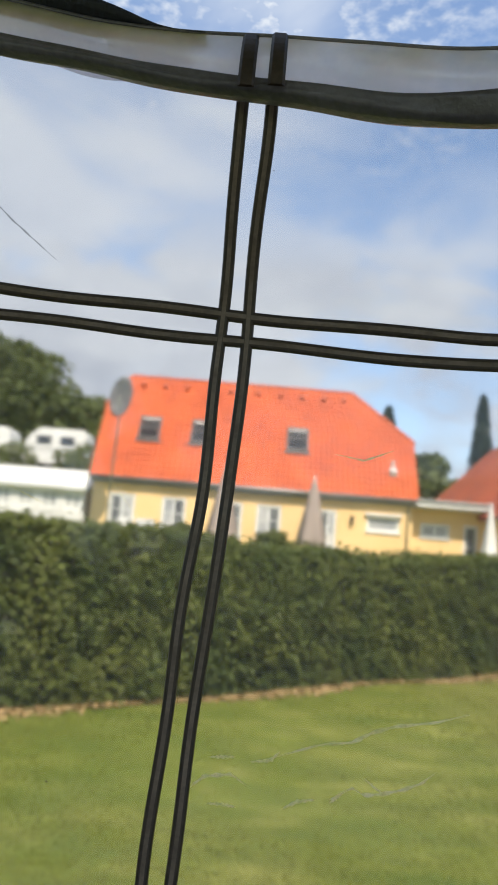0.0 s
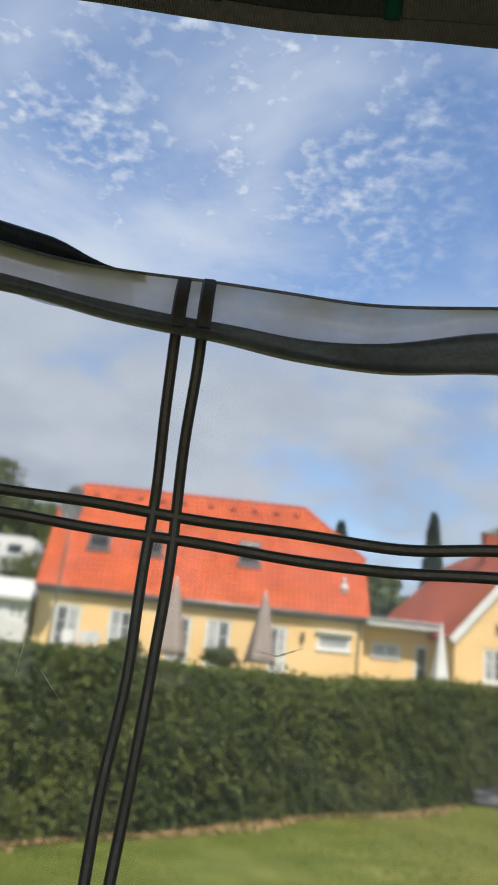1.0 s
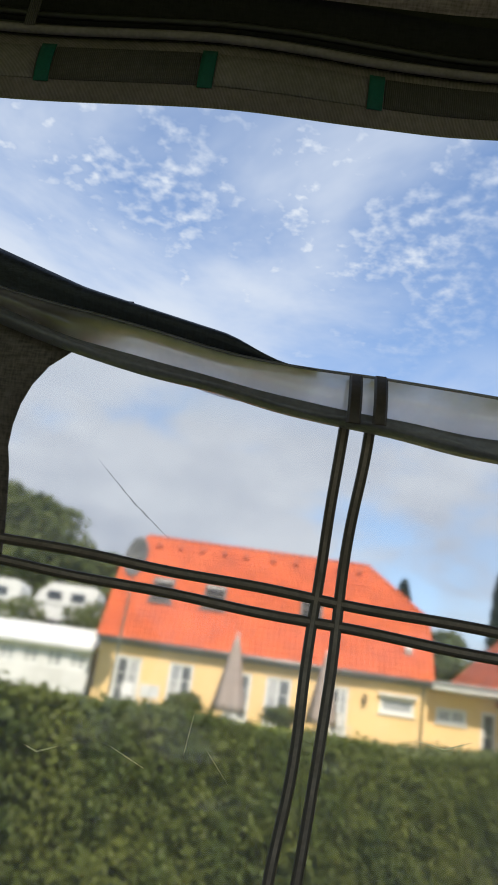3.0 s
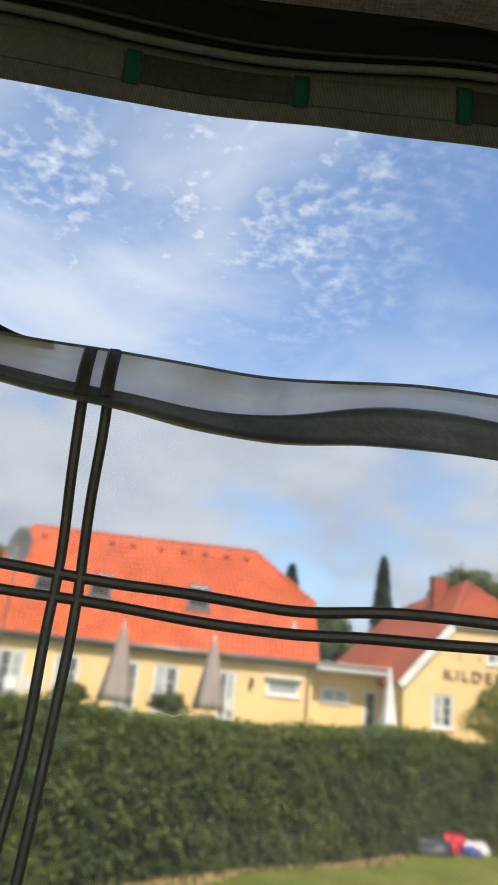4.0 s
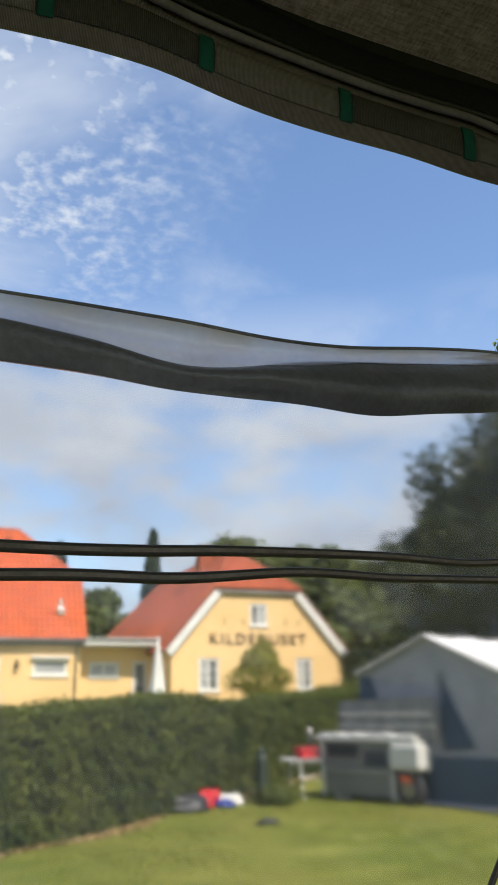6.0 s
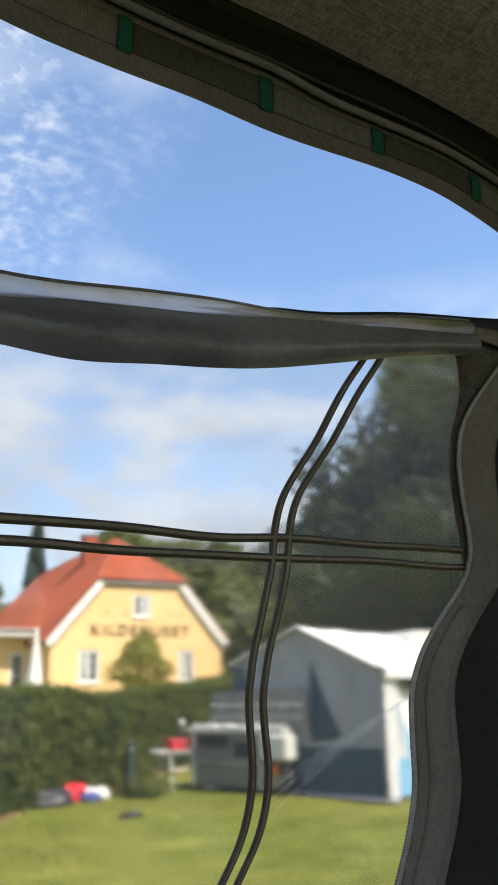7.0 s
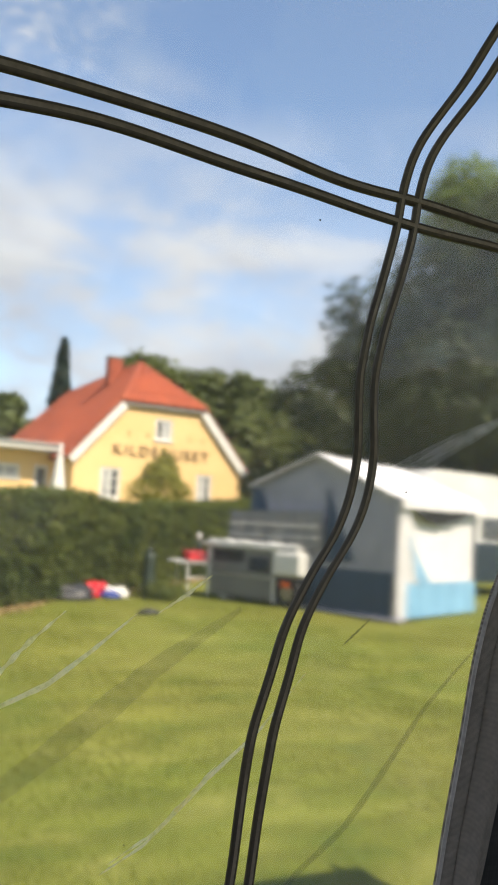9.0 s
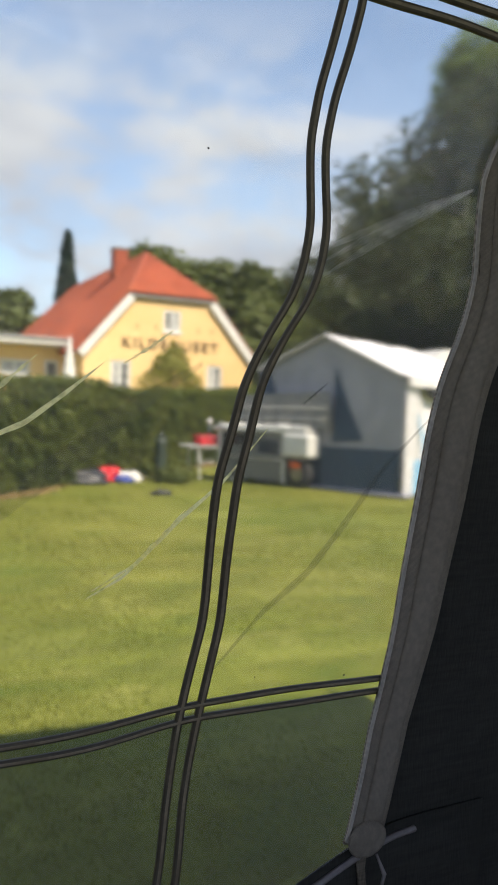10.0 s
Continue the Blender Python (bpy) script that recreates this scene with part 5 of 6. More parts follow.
def long_house():
    h = thing("house", "yellow rendered house with a bright orange tiled roof", "house")
    base, eave, ridge = 1.4, 4.45, 9.85
    x0, x1, yf, yb = -7.45, 7.3, 37.25, 44.0
    doors = [(-6.62, -5.44), (-4.2, -3.1), (-1.55, -0.5), (0.15, 1.28), (3.04, 3.82)]
    holes = [(a, b, 1.62, 3.68) for a, b in doors] + [(5.2, 6.7, 2.85, 3.55)]
    part("wall", wall_grid(x0, x1, base, eave, yf, yf + 0.3, holes), YELLOW, h)
    part("wall", box((x0, yb - 0.3, base), (x1, yb, eave), 0), YELLOW, h)
    ym = (yf + yb) / 2
    yo, e0 = 36.95, 4.42
    yslope = (ym - yo) / (ridge - e0)
    for xa, xb, cut in ((x0, x0 + 0.3, 8.05), (x1 - 0.3, x1, 7.25)):
        k = (cut - eave) * yslope * 1.02
        bm = bmesh.new()
        poly = [(yf + 0.3, base), (yb - 0.3, base), (yb - 0.3, eave), (yb - k, cut - 0.15), (yf + k, cut - 0.15), (yf + 0.3, eave)]
        a = [bm.verts.new((xa, y, z)) for y, z in poly]
        b = [bm.verts.new((xb, y, z)) for y, z in poly]
        bm.faces.new(a)
        bm.faces.new(list(reversed(b)))
        for i in range(6):
            bm.faces.new((a[i], b[i], b[(i + 1) % 6], a[(i + 1) % 6]))
        part("wall", bm, YELLOW, h)
    # the roof: two slopes cut off by half hips
    xl, xr = x0 - 0.18, x1 + 0.16
    rl, rr = -6.65, 4.5
    hl, hr = 8.05, 7.25

    def fy(z):
        return yo + (z - e0) * yslope
    front = [(xl, yo, e0), (xr, yo, e0), (xr, fy(hr), hr), (rr, ym, ridge), (rl, ym, ridge), (xl, fy(hl), hl)]
    back = [(x, 2 * ym - y, z) for x, y, z in front]
    part("roof_slope", slab(front, 0.14), ROOF_RED, h, "bright orange clay tiles")
    part("roof_slope", slab(back, 0.14), ROOF_RED, h)
    slope_up = Vector((0, ym - yo, ridge - e0))
    full = slope_up.length

    def at_end(s, hz, xe, xt):
        z = e0 + (ridge - e0) * s / full
        return xe if z < hz else xe + (xt - xe) * (z - hz) / (ridge - hz)
    clay_tiles(h, ((xl, yo, e0), (xr, yo, e0)), slope_up, CLAY, lambda s: at_end(s, hl, xl, rl) - xl, lambda s: at_end(s, hr, xr, rr) - xl, full)
    part("half_hip", slab([(xr, fy(hr), hr), (xr, 2 * ym - fy(hr), hr), (rr, ym, ridge)], 0.14), ROOF_RED, h)
    part("half_hip", slab([(xl, fy(hl), hl), (xl, 2 * ym - fy(hl), hl), (rl, ym, ridge)], 0.14), ROOF_RED, h)
    # ridge and hip tiles
    def capping(p, q, n):
        for i in range(n):
            a, b = Vector(p).lerp(Vector(q), i / n), Vector(p).lerp(Vector(q), (i + 1.06) / n)
            part("ridge_tile", tube([a, b], 0.13, 7, None, 0.115), ROOF_RED, h, "", True)
    capping((rl, ym, ridge + 0.01), (rr, ym, ridge + 0.01), 26)
    capping((rr, ym, ridge + 0.01), (xr, fy(hr), hr + 0.03), 10)
    capping((rl, ym, ridge + 0.01), (xl, fy(hl), hl + 0.03), 6)
    ang = math.atan2(ridge - e0, ym - yo)
    for x in (-6.0, -4.9, -3.8, -2.7, -1.6, -0.2, 0.9, 2.0, 3.1, 4.1):
        z = 9.35
        part("vent_tile", box((-0.11, -0.16, 0.04), (0.11, 0.16, 0.22), 0.03, None, pose(x, fy(z), z, math.degrees(ang), 0, 0)), ROOF_OLD, h)
    for x in (-5.25, -2.75, 1.85):
        roof_window(h, x, 6.3, 7.5, fy(6.3) - 0.02, ang)
    v = part("roof_vent", box((-0.16, -0.2, 0.0), (0.16, 0.2, 0.3), 0.04, None, pose(6.35, fy(5.55), 5.55, 25, 0, 0)), OFFWHITE, h, "small white roof vent")
    part("vent_pipe", tube([(6.35, fy(5.7), 5.7), (6.35, fy(5.7), 6.25)], 0.07, 8), OFFWHITE, h)
    # gutter, fascia and downpipe
    part("fascia", box((x0 - 0.1, yf - 0.2, eave - 0.32), (x1 + 0.1, yf - 0.004, eave - 0.17), 0.01), GREYPAINT, h)
    part("gutter", tube([(xl, yo - 0.05, e0 - 0.07), (xr, yo - 0.05, e0 - 0.07)], 0.075, 8), ZINC, h, "grey zinc gutter", True)
    part("downpipe", tube([(7.05, yo, e0 - 0.1), (7.05, yf - 0.06, e0 - 0.4), (7.05, yf - 0.06, base)], 0.045, 8), ZINC, h, "", True)
    for a, b in doors:
        w = pane_window(h, a, b, 1.62, 3.68, yf, 2, 3, "french_door", False)
    pane_window(h, 5.2, 6.7, 2.85, 3.55, yf, 1, 1)
    part("wall_lamp", box((4.45, yf - 0.18, 3.1), (4.6, yf - 0.004, 3.5), 0.03), DARKWOOD, h)
    part("awning_box", box((5.1, yf - 0.16, 3.56), (6.8, yf - 0.004, 3.68), 0.02), OFFWHITE, h)
    return h


def link_building():
    b = thing("link_building", "low yellow flat-roofed link with a white fascia", "building")
    holes = [(7.75, 9.1, 2.8, 3.45), (9.75, 10.4, 1.5, 3.5)]
    part("wall", wall_grid(7.32, 10.78, 1.4, 4.1, 37.7, 37.95, holes), YELLOW, b)
    part("roof", box((7.34, 36.7, 4.13), (11.6, 41, 4.42), 0.02), OFFWHITE, b, "white fascia and flat roof")
    part("roof_edge", box((7.34, 36.62, 4.36), (11.66, 36.7, 4.46), 0.01), ZINC, b)
    part("floor_slab", box((7.34, 37.95, 1.3), (10.78, 41, 1.45), 0), GREYPAINT, b)
    part("wall", box((7.34, 40.8, 1.45), (10.78, 41.0, 4.12), 0), YELLOW, b)
    pane_window(b, 7.75, 9.1, 2.8, 3.45, 37.7, 2, 1)
    pane_window(b, 9.75, 10.4, 1.5, 3.5, 37.7, 1, 2, "glazed_door", False)
    part("post", box((11.3, 36.75, 1.4), (11.42, 36.87, 4.12), 0.01), OFFWHITE, b)
    return b


def gable_house():
    h = thing("house", "yellow gabled house with half-hipped red tile roof and lettered front", "house")
    y, t, base = 34.9, 0.3, 1.2
    xl, xr, eave = 10.75, 19.0, 4.1
    tl, tr_, hip = 12.85, 16.85, 6.5
    part("wall", wall_grid(xl, xr, base, eave, y, y + t, [(12.0, 12.95, 2.1, 3.5), (16.7, 17.5, 2.1, 3.52)]), YELLOW, h)
    bm = prism([(xl, eave), (14.45, eave), (14.45, hip), (tl, hip)], y, y + t)
    prism([(15.32, eave), (xr, eave), (tr_, hip), (15.32, hip)], y, y + t, bm)
    prism([(14.45, eave), (15.32, eave), (15.32, 4.93), (14.45, 4.93)], y, y + t, bm)
    prism([(14.45, 5.93), (15.32, 5.93), (15.32, hip), (14.45, hip)], y, y + t, bm)
    part("gable", bm, YELLOW, h, "yellow rendered gable")
    yb = 57.0
    part("wall", box((xl, y + t, base), (xl + 0.3, yb, eave), 0), YELLOW, h)
    part("wall", box((xr - 0.3, y + t, base), (xr, yb, eave), 0), YELLOW, h)
    part("wall", box((xl + 0.3, yb - 0.3, base), (xr - 0.3, yb, eave), 0), YELLOW, h)
    rx, ridge = 14.7, 9.0
    y0 = y - 0.18
    left = [(xl - 0.35, y0, eave - 0.28), (tl - 0.12, y0, hip + 0.06), (rx, 38.1, ridge), (rx, 51.0, ridge), (xl - 0.35, yb + 0.3, eave - 0.28)]
    right = [(xr + 0.35, y0, eave - 0.28), (tr_ + 0.12, y0, hip + 0.06), (rx, 38.1, ridge), (rx, 51.0, ridge), (xr + 0.35, yb + 0.3, eave - 0.28)]
    part("roof_slope", slab(left, 0.14), ROOF_OLD, h, "weathered red clay tiles")
    part("roof_slope", slab(right, 0.14), ROOF_OLD, h)
    up_l = Vector((rx - (xl - 0.35), 0, ridge - (eave - 0.28)))
    kk = (tl - 0.12 - (xl - 0.35)) / (rx - (xl - 0.35)) * up_l.length

    def front_end(s):
        return 0.0 if s < kk else (38.1 - y0) * (s - kk) / (up_l.length - kk)

    def back_end(s):
        return yb + 0.3 - y0 - (yb + 0.3 - 51.0) * s / up_l.length
    clay_tiles(h, ((xl - 0.35, y0, eave - 0.28), (xl - 0.35, yb, eave - 0.28)), up_l, CLAY_OLD, front_end, back_end, up_l.length)
    up_h = Vector((0, 38.1 - y0, ridge - hip - 0.06))
    clay_tiles(h, ((tl - 0.12, y0, hip + 0.06), (tr_, y0, hip + 0.06)), up_h, CLAY_OLD, lambda s: (rx - tl + 0.12) * s / up_h.length,
               lambda s: tr_ + 0.24 - tl - (tr_ + 0.12 - rx) * s / up_h.length, up_h.length)
    part("half_hip", slab([(tl - 0.12, y0, hip + 0.06), (tr_ + 0.12, y0, hip + 0.06), (rx, 38.1, ridge)], 0.14), ROOF_OLD, h)
    part("hip_end", slab([(xl - 0.35, yb + 0.3, eave - 0.28), (xr + 0.35, yb + 0.3, eave - 0.28), (rx, 51.0, ridge)], 0.14), ROOF_OLD, h)

    def capping(p, q, n):
        for i in range(n):
            a, b = Vector(p).lerp(Vector(q), i / n), Vector(p).lerp(Vector(q), (i + 1.06) / n)
            part("ridge_tile", tube([a, b], 0.13, 7, None, 0.115), ROOF_OLD, h, "", True)
    capping((rx, 38.1, ridge), (rx, 51.0, ridge), 16)
    capping((rx, 38.1, ridge), (tl - 0.12, y0, hip + 0.08), 11)
    capping((rx, 38.1, ridge), (tr_ + 0.12, y0, hip + 0.08), 11)
    # white verges and the board under the half hip
    for a, b in (((xl - 0.3, eave - 0.32), (tl - 0.12, hip - 0.02)), ((xr + 0.3, eave - 0.32), (tr_ + 0.12, hip - 0.02))):
        d = Vector((b[0] - a[0], 0, b[1] - a[1])).normalized()
        up = Vector((-d.z, 0, d.x)) * (1 if d.x > 0 else -1)
        poly = [(a[0], a[1]), (b[0], b[1]), (b[0] - up.x * 0.34, b[1] - up.z * 0.34), (a[0] - up.x * 0.34, a[1] - up.z * 0.34)]
        part("verge_board", prism(poly, y0 - 0.02, y - 0.004), WHITE, h, "white verge")
    part("eaves_board", box((tl - 0.1, y0 - 0.01, hip - 0.12), (tr_ + 0.1, y - 0.004, hip - 0.02), 0.01), GREYPAINT, h)
    ch = part("chimney", box((13.75, 40.0, 8.0), (14.45, 40.7, 9.5), 0.02), ROOF_OLD, h, "red brick chimney")
    part("chimney_cap", box((13.69, 39.94, 9.5), (14.51, 40.76, 9.6), 0.02), GREYPAINT, h)
    pane_window(h, 14.45, 15.32, 4.93, 5.93, y, 2, 3)
    pane_window(h, 12.0, 12.95, 2.1, 3.5, y, 2, 3)
    pane_window(h, 16.7, 17.5, 2.1, 3.52, y, 2, 3)
    for x in (13.2, 14.1, 16.2, 16.9):
        part("wall_anchor", tube([(x, y - 0.03, 5.0), (x, y - 0.03, 5.2)], 0.025, 5), DARKWOOD, h)
    # raised letters along the gable
    cu = bpy.data.curves.new("lettering", "FONT")
    cu.body, cu.size, cu.extrude, cu.space_character = "KILDEHUSET", 0.78, 0.03, 1.25
    cu.align_x = "CENTER"
    tmp = new("lettering_form", cu)
    dg = bpy.context.evaluated_depsgraph_get()
    me = bpy.data.meshes.new_from_object(tmp.evaluated_get(dg))
    bpy.data.objects.remove(tmp)
    sign = tidy(new("lettering", me), LETTER)
    width = max(v.co.x for v in me.vertices) - min(v.co.x for v in me.vertices)
    sign.matrix_world = Matrix.Translation((14.85, y - 0.034, 4.12)) @ pose(0, 0, 0, 90, 0, 0) @ Matrix.Diagonal((4.7 / width, 0.85, 1, 1))
    sign.parent = h
    tagged(sign, "dark brown raised letters KILDEHUSET")
    return h


def parasol(label, x, y, top, mat_, wide=0.55):
    p = thing("parasol", label, "parasol", "closed parasols on the terrace", at=(0, 0, 0))
    base = float(terrain(x, y))
    part("pole", tube([(x, y, base), (x, y, top + 0.15)], 0.03, 8), OFFWHITE, p, "", True)
    bm = bmesh.new()
    rings = []
    n = 20
    h = top - base - 0.3
    for k in range(10):
        s = k / 9
        r0 = wide * (0.10 + 0.9 * (1 - s) ** 0.8)
        ring = []
        for i in range(n):
            a = 2 * math.pi * i / n
            r = r0 * (1 + 0.22 * math.sin(a * 5 + 0.6 * s) * (1 - s))
            ring.append(bm.verts.new((x + r * math.cos(a), y + r * math.sin(a), base + 0.3 + h * s)))
        rings.append(ring)
    for a, b in zip(rings, rings[1:]):
        for i in range(n):
            bm.faces.new((a[i], a[(i + 1) % n], b[(i + 1) % n], b[i]))
    bm.faces.new(rings[-1])
    bm.faces.new(list(reversed(rings[0])))
    part("cover", bm, mat_, p, "", True)
    part("foot", tube([(x, y, base), (x, y, base + 0.12)], 0.35, 12), GREYPAINT, p)
    return p


def round_mirror():
    """A round grey disc on a tall pole, behind the hedge."""
    x, y, z = -6.0, 34.0, 7.55
    d = thing("dish_on_pole", "round grey dish on a tall thin pole", "satellite dish")
    part("pole", tube([(x - 0.15, y + 0.12, float(terrain(x, y))), (x, y + 0.12, z - 0.5), (x, y + 0.12, z)], 0.05, 8), ZINC, d, "", True)
    bm = bmesh.new()
    rings = []
    for k in range(7):
        r = 0.47 * k / 6
        rings.append([bm.verts.new((r * math.cos(a), 0.10 - 0.16 * (k / 6) ** 2, r * 1.9 * math.sin(a))) for a in lin(0, 2 * math.pi * 23 / 24, 24)])
    for a, b in zip(rings, rings[1:]):
        for i in range(24):
            bm.faces.new((a[i], a[(i + 1) % 24], b[(i + 1) % 24], b[i]))
    bmesh.ops.remove_doubles(bm, verts=bm.verts, dist=0.001)
    bmesh.ops.solidify(bm, geom=bm.faces, thickness=0.03)
    bmesh.ops.transform(bm, matrix=pose(x, y, z, 0, 8, 0), verts=bm.verts)
    part("dish", bm, MESH_GREY, d, "mesh grey dish", True)
    part("feed_arm", tube([(x, y, z - 0.5), (x, y - 0.5, z - 0.1)], 0.025, 6), OFFWHITE, d)
    return d


def white_pavilion():
    p = thing("pavilion", "long white pavilion with a row of windows", "building")
    x0, x1, y = -17.0, -7.9, 38.0
    z0 = 1.5
    holes = [(x0 + 0.4 + i * 1.1, x0 + 1.25 + i * 1.1, 2.75, 3.6) for i in range(8)]
    part("wall", wall_grid(x0, x1, z0, 3.75, y, y + 0.2, holes), OFFWHITE, p)
    part("wall", box((x0, y + 0.2, z0), (x0 + 0.2, y + 3.5, 3.7), 0), OFFWHITE, p)
    part("wall", box((x1 - 0.2, y + 0.2, z0), (x1, y + 3.5, 3.7), 0), OFFWHITE, p)
    part("wall", box((x0, y + 3.5, z0), (x1, y + 3.7, 3.7), 0), OFFWHITE, p)
    part("roof", slab([(x0 - 0.2, y - 0.35, 3.8), (x1 + 0.15, y - 0.35, 3.8), (x1 + 0.15, y + 3.8, 4.95), (x0 - 0.2, y + 3.8, 4.95)], 0.16), WHITE, p, "white sheet roof")
    for a, b, c, d in holes:
        pane_window(p, a, b, c, d, y, 2, 1, "window", False)
    return p


def caravan(label, x, y, w=3.6, flip=1):
    c = thing("caravan", label, "caravan", "parked caravans on the slope", at=(0, 0, 0))
    z = float(terrain(x, y))
    poly = [(x, z + 0.5), (x + w, z + 0.5), (x + w, z + 2.3), (x + w - 0.25, z + 2.5), (x + 0.9, z + 2.5), (x + 0.35, z + 2.0), (x, z + 1.4)]
    part("body", prism(poly, y, y + 2.1), WHITE, c, "white moulded body")
    part("skirt", box((x + 0.2, y + 0.05, z + 0.3), (x + w - 0.1, y + 2.0, z + 0.49), 0.02), GREYPAINT, c)
    for a, b in ((0.75, 1.6), (2.1, 2.9)):
        part("window", box((x + a, y - 0.02, z + 1.55), (x + b, y - 0.003, z + 2.05), 0.008), GLASS, c, "dark acrylic window")
    for a in (1.2, 1.9):
        part("wheel", tube([(x + a, y + 0.02, z + 0.3), (x + a, y + 0.24, z + 0.3)], 0.3, 14), RUBBER, c)
    part("stripe", box((x + 0.3, y - 0.012, z + 1.25), (x + w - 0.1, y - 0.003, z + 1.33), 0.003), GREYPAINT, c)
    return c


def patio_chair(x, y, rz):
    c = thing("garden_chair", "white plastic garden chair on the terrace", "chair", "terrace chairs", at=(x, y, float(terrain(x, y))))
    c.rotation_euler = (0, 0, radians(rz))
    part("seat", box((-0.25, -0.25, 0.42), (0.25, 0.25, 0.46), 0.015), OFFWHITE, c)
    part("backrest", box((-0.25, 0.21, 0.47), (0.25, 0.25, 0.95), 0.015), OFFWHITE, c)
    for sx in (-0.22, 0.22):
        for sy in (-0.22, 0.22):
            part("leg", tube([(sx, sy, 0.0), (sx, sy, 0.43)], 0.02, 6), OFFWHITE, c)


long_house()
link_building()
gable_house()
parasol("closed taupe parasol by the house wall", -1.3, 35.0, 5.0, PARASOL_CLOTH, 0.66)
parasol("closed taupe parasol by the double door", 2.55, 35.0, 4.8, PARASOL_CLOTH, 0.6)
parasol("closed white parasol by the link building", 9.9, 34.0, 4.15, OFFWHITE, 0.36)
round_mirror()
white_pavilion()
caravan("white caravan on the slope behind the pavilion", -13.3, 45.5)
caravan("white caravan parked higher beside another", -17.6, 45.2)
for x, y, r in ((-5.6, 35.6, 20), (-4.6, 35.4, -30), (-4.9, 36.2, 170), (3.6, 36.0, 60)):
    patio_chair(x, y, r)
shrub("light green cone-shaped shrub before the gable", 13.9, 32.4, 4.05, 1.15, 3, 3400, cone=0.62)
shrub("low dark shrub on the terrace", -3.1, 34.8, 2.4, 0.75, 4, 1500, HEDGE_LEAF)
shrub("low dark shrub by the double door", 0.9, 35.6, 2.45, 0.75, 6, 1500, HEDGE_LEAF)
shrub("green shrub at the corner of the gable house", 20.1, 33.8, 3.3, 0.9, 7, 2200)
shrub("green shrub beside the pavilion", -9.6, 44.0, 6.4, 1.6, 8, 2200, TREE_LEAF, 0.14)
shrub("green shrub below the caravans", -13.5, 43.6, 6.2, 1.8, 18, 2400, TREE_LEAF, 0.14)

# trees, near to far
broad_tree("oak_tree", "large dark spreading tree behind the neighbouring tent", 24.4, 22.7, 15.3, 8.0, DARK_LEAF, 21, 64000, 0.20, 0.06, 48)
broad_tree("oak_tree", "dark tree beside the large tree", 31.0, 30.0, 17.5, 7.5, DARK_LEAF, 22, 26000, 0.26, 0.10, 34)
broad_tree("oak_tree", "bright green tree top beyond the awning", 30.5, 20.5, 17.0, 5.0, TREE_LEAF, 24, 20000, 0.22, 0.10, 24)
broad_tree("oak_tree", "bright green crown rising over the dark tree", 26.0, 26.5, 18.3, 4.8, LIGHT_LEAF, 26, 27000, 0.16, 0.45, 24)
broad_tree("broadleaf_tree", "lower dark tree under the large tree", 19.2, 25.8, 9.2, 3.9, DARK_LEAF, 27, 16000, 0.19, 0.05, 26)
far = [(-26, 70, 19.5, 6.0, 31), (-19.5, 66, 17.2, 4.8, 32), (-33, 72, 20.0, 6.5, 33), (-15.0, 72, 14.2, 4.4, 34), (25.5, 66, 15.6, 4.6, 35), (31.5, 68, 15.8, 4.6, 36),
       (37.5, 66, 14.8, 4.6, 37), (42.5, 68, 14.4, 4.4, 38), (48, 66, 15, 5, 39), (13.6, 64, 10.6, 3.0, 40), (9.8, 66, 10.4, 3.0, 41), (34.5, 58, 12.0, 4.0, 42), (28.0, 50.0, 8.6, 3.2, 43),
       (40.0, 56.0, 12.0, 4.2, 44), (21.5, 62, 11.0, 3.2, 45), (55, 70, 18, 7, 46), (30, 40, 6.2, 2.8, 47), (24.5, 41, 6.6, 2.0, 49), (27.5, 42, 7.6, 2.6, 50), (34.5, 66, 15.6, 4.4, 54), (28.5, 68, 16.0, 4.4, 55), (-40, 70, 20, 7, 48)]
for x, y, top, r, seed in far:
    broad_tree("broadleaf_tree", "green broadleaf tree in the wood behind the houses", x, y, top, r * 1.35, TREE_LEAF, seed, 9000, 0.42, 0.02, 40)
conifer("slender dark conifer beyond the red roof", 18.3, 66.2, 15.95, 1.9, 51)
conifer("dark conifer at the end of the orange roof", 10.5, 66.1, 14.35, 2.5, 52)
conifer("tall dark conifer in the wood", -24.5, 62.0, 19.5, 2.2, 53)

# ---------------------------------------------------------------- the neighbours' pitch
A = Vector((8.03, 9.28, 0))
U = Vector((-0.31, 0.95, 0)).normalized()
V = Vector((0.92, 0.393, 0)).normalized()


def pt(s, v, z):
    """A point of the neighbours' tent: s along its gable wall, v along its front, z up."""
    p = A + U * s + V * v
    return (p.x, p.y, z)


def cloth(bm_or_none, corners, n=8, sag=0.0, out=None, ripple=0.0, k=9.0):
    """A cloth panel between four corners, with sag and upright folds."""
    bm = bm_or_none or bmesh.new()
    c = [Vector(p) for p in corners]
    nor = Vector(out) if out else (c[1] - c[0]).cross(c[3] - c[0]).normalized()
    g = []
    for j in range(n + 1):
        row = []
        for i in range(n * 2 + 1):
            u, v = i / (2 * n), j / n
            p = (c[0] * (1 - u) + c[1] * u) * (1 - v) + (c[3] * (1 - u) + c[2] * u) * v
            p = p + nor * (ripple * math.sin(u * k * math.pi + v) - sag * 4 * u * (1 - u) * 4 * v * (1 - v) * 0.25)
            row.append(bm.verts.new(p))
        g.append(row)
    for j in range(n):
        for i in range(2 * n):
            bm.faces.new((g[j][i], g[j][i + 1], g[j + 1][i + 1], g[j + 1][i]))
    return bm


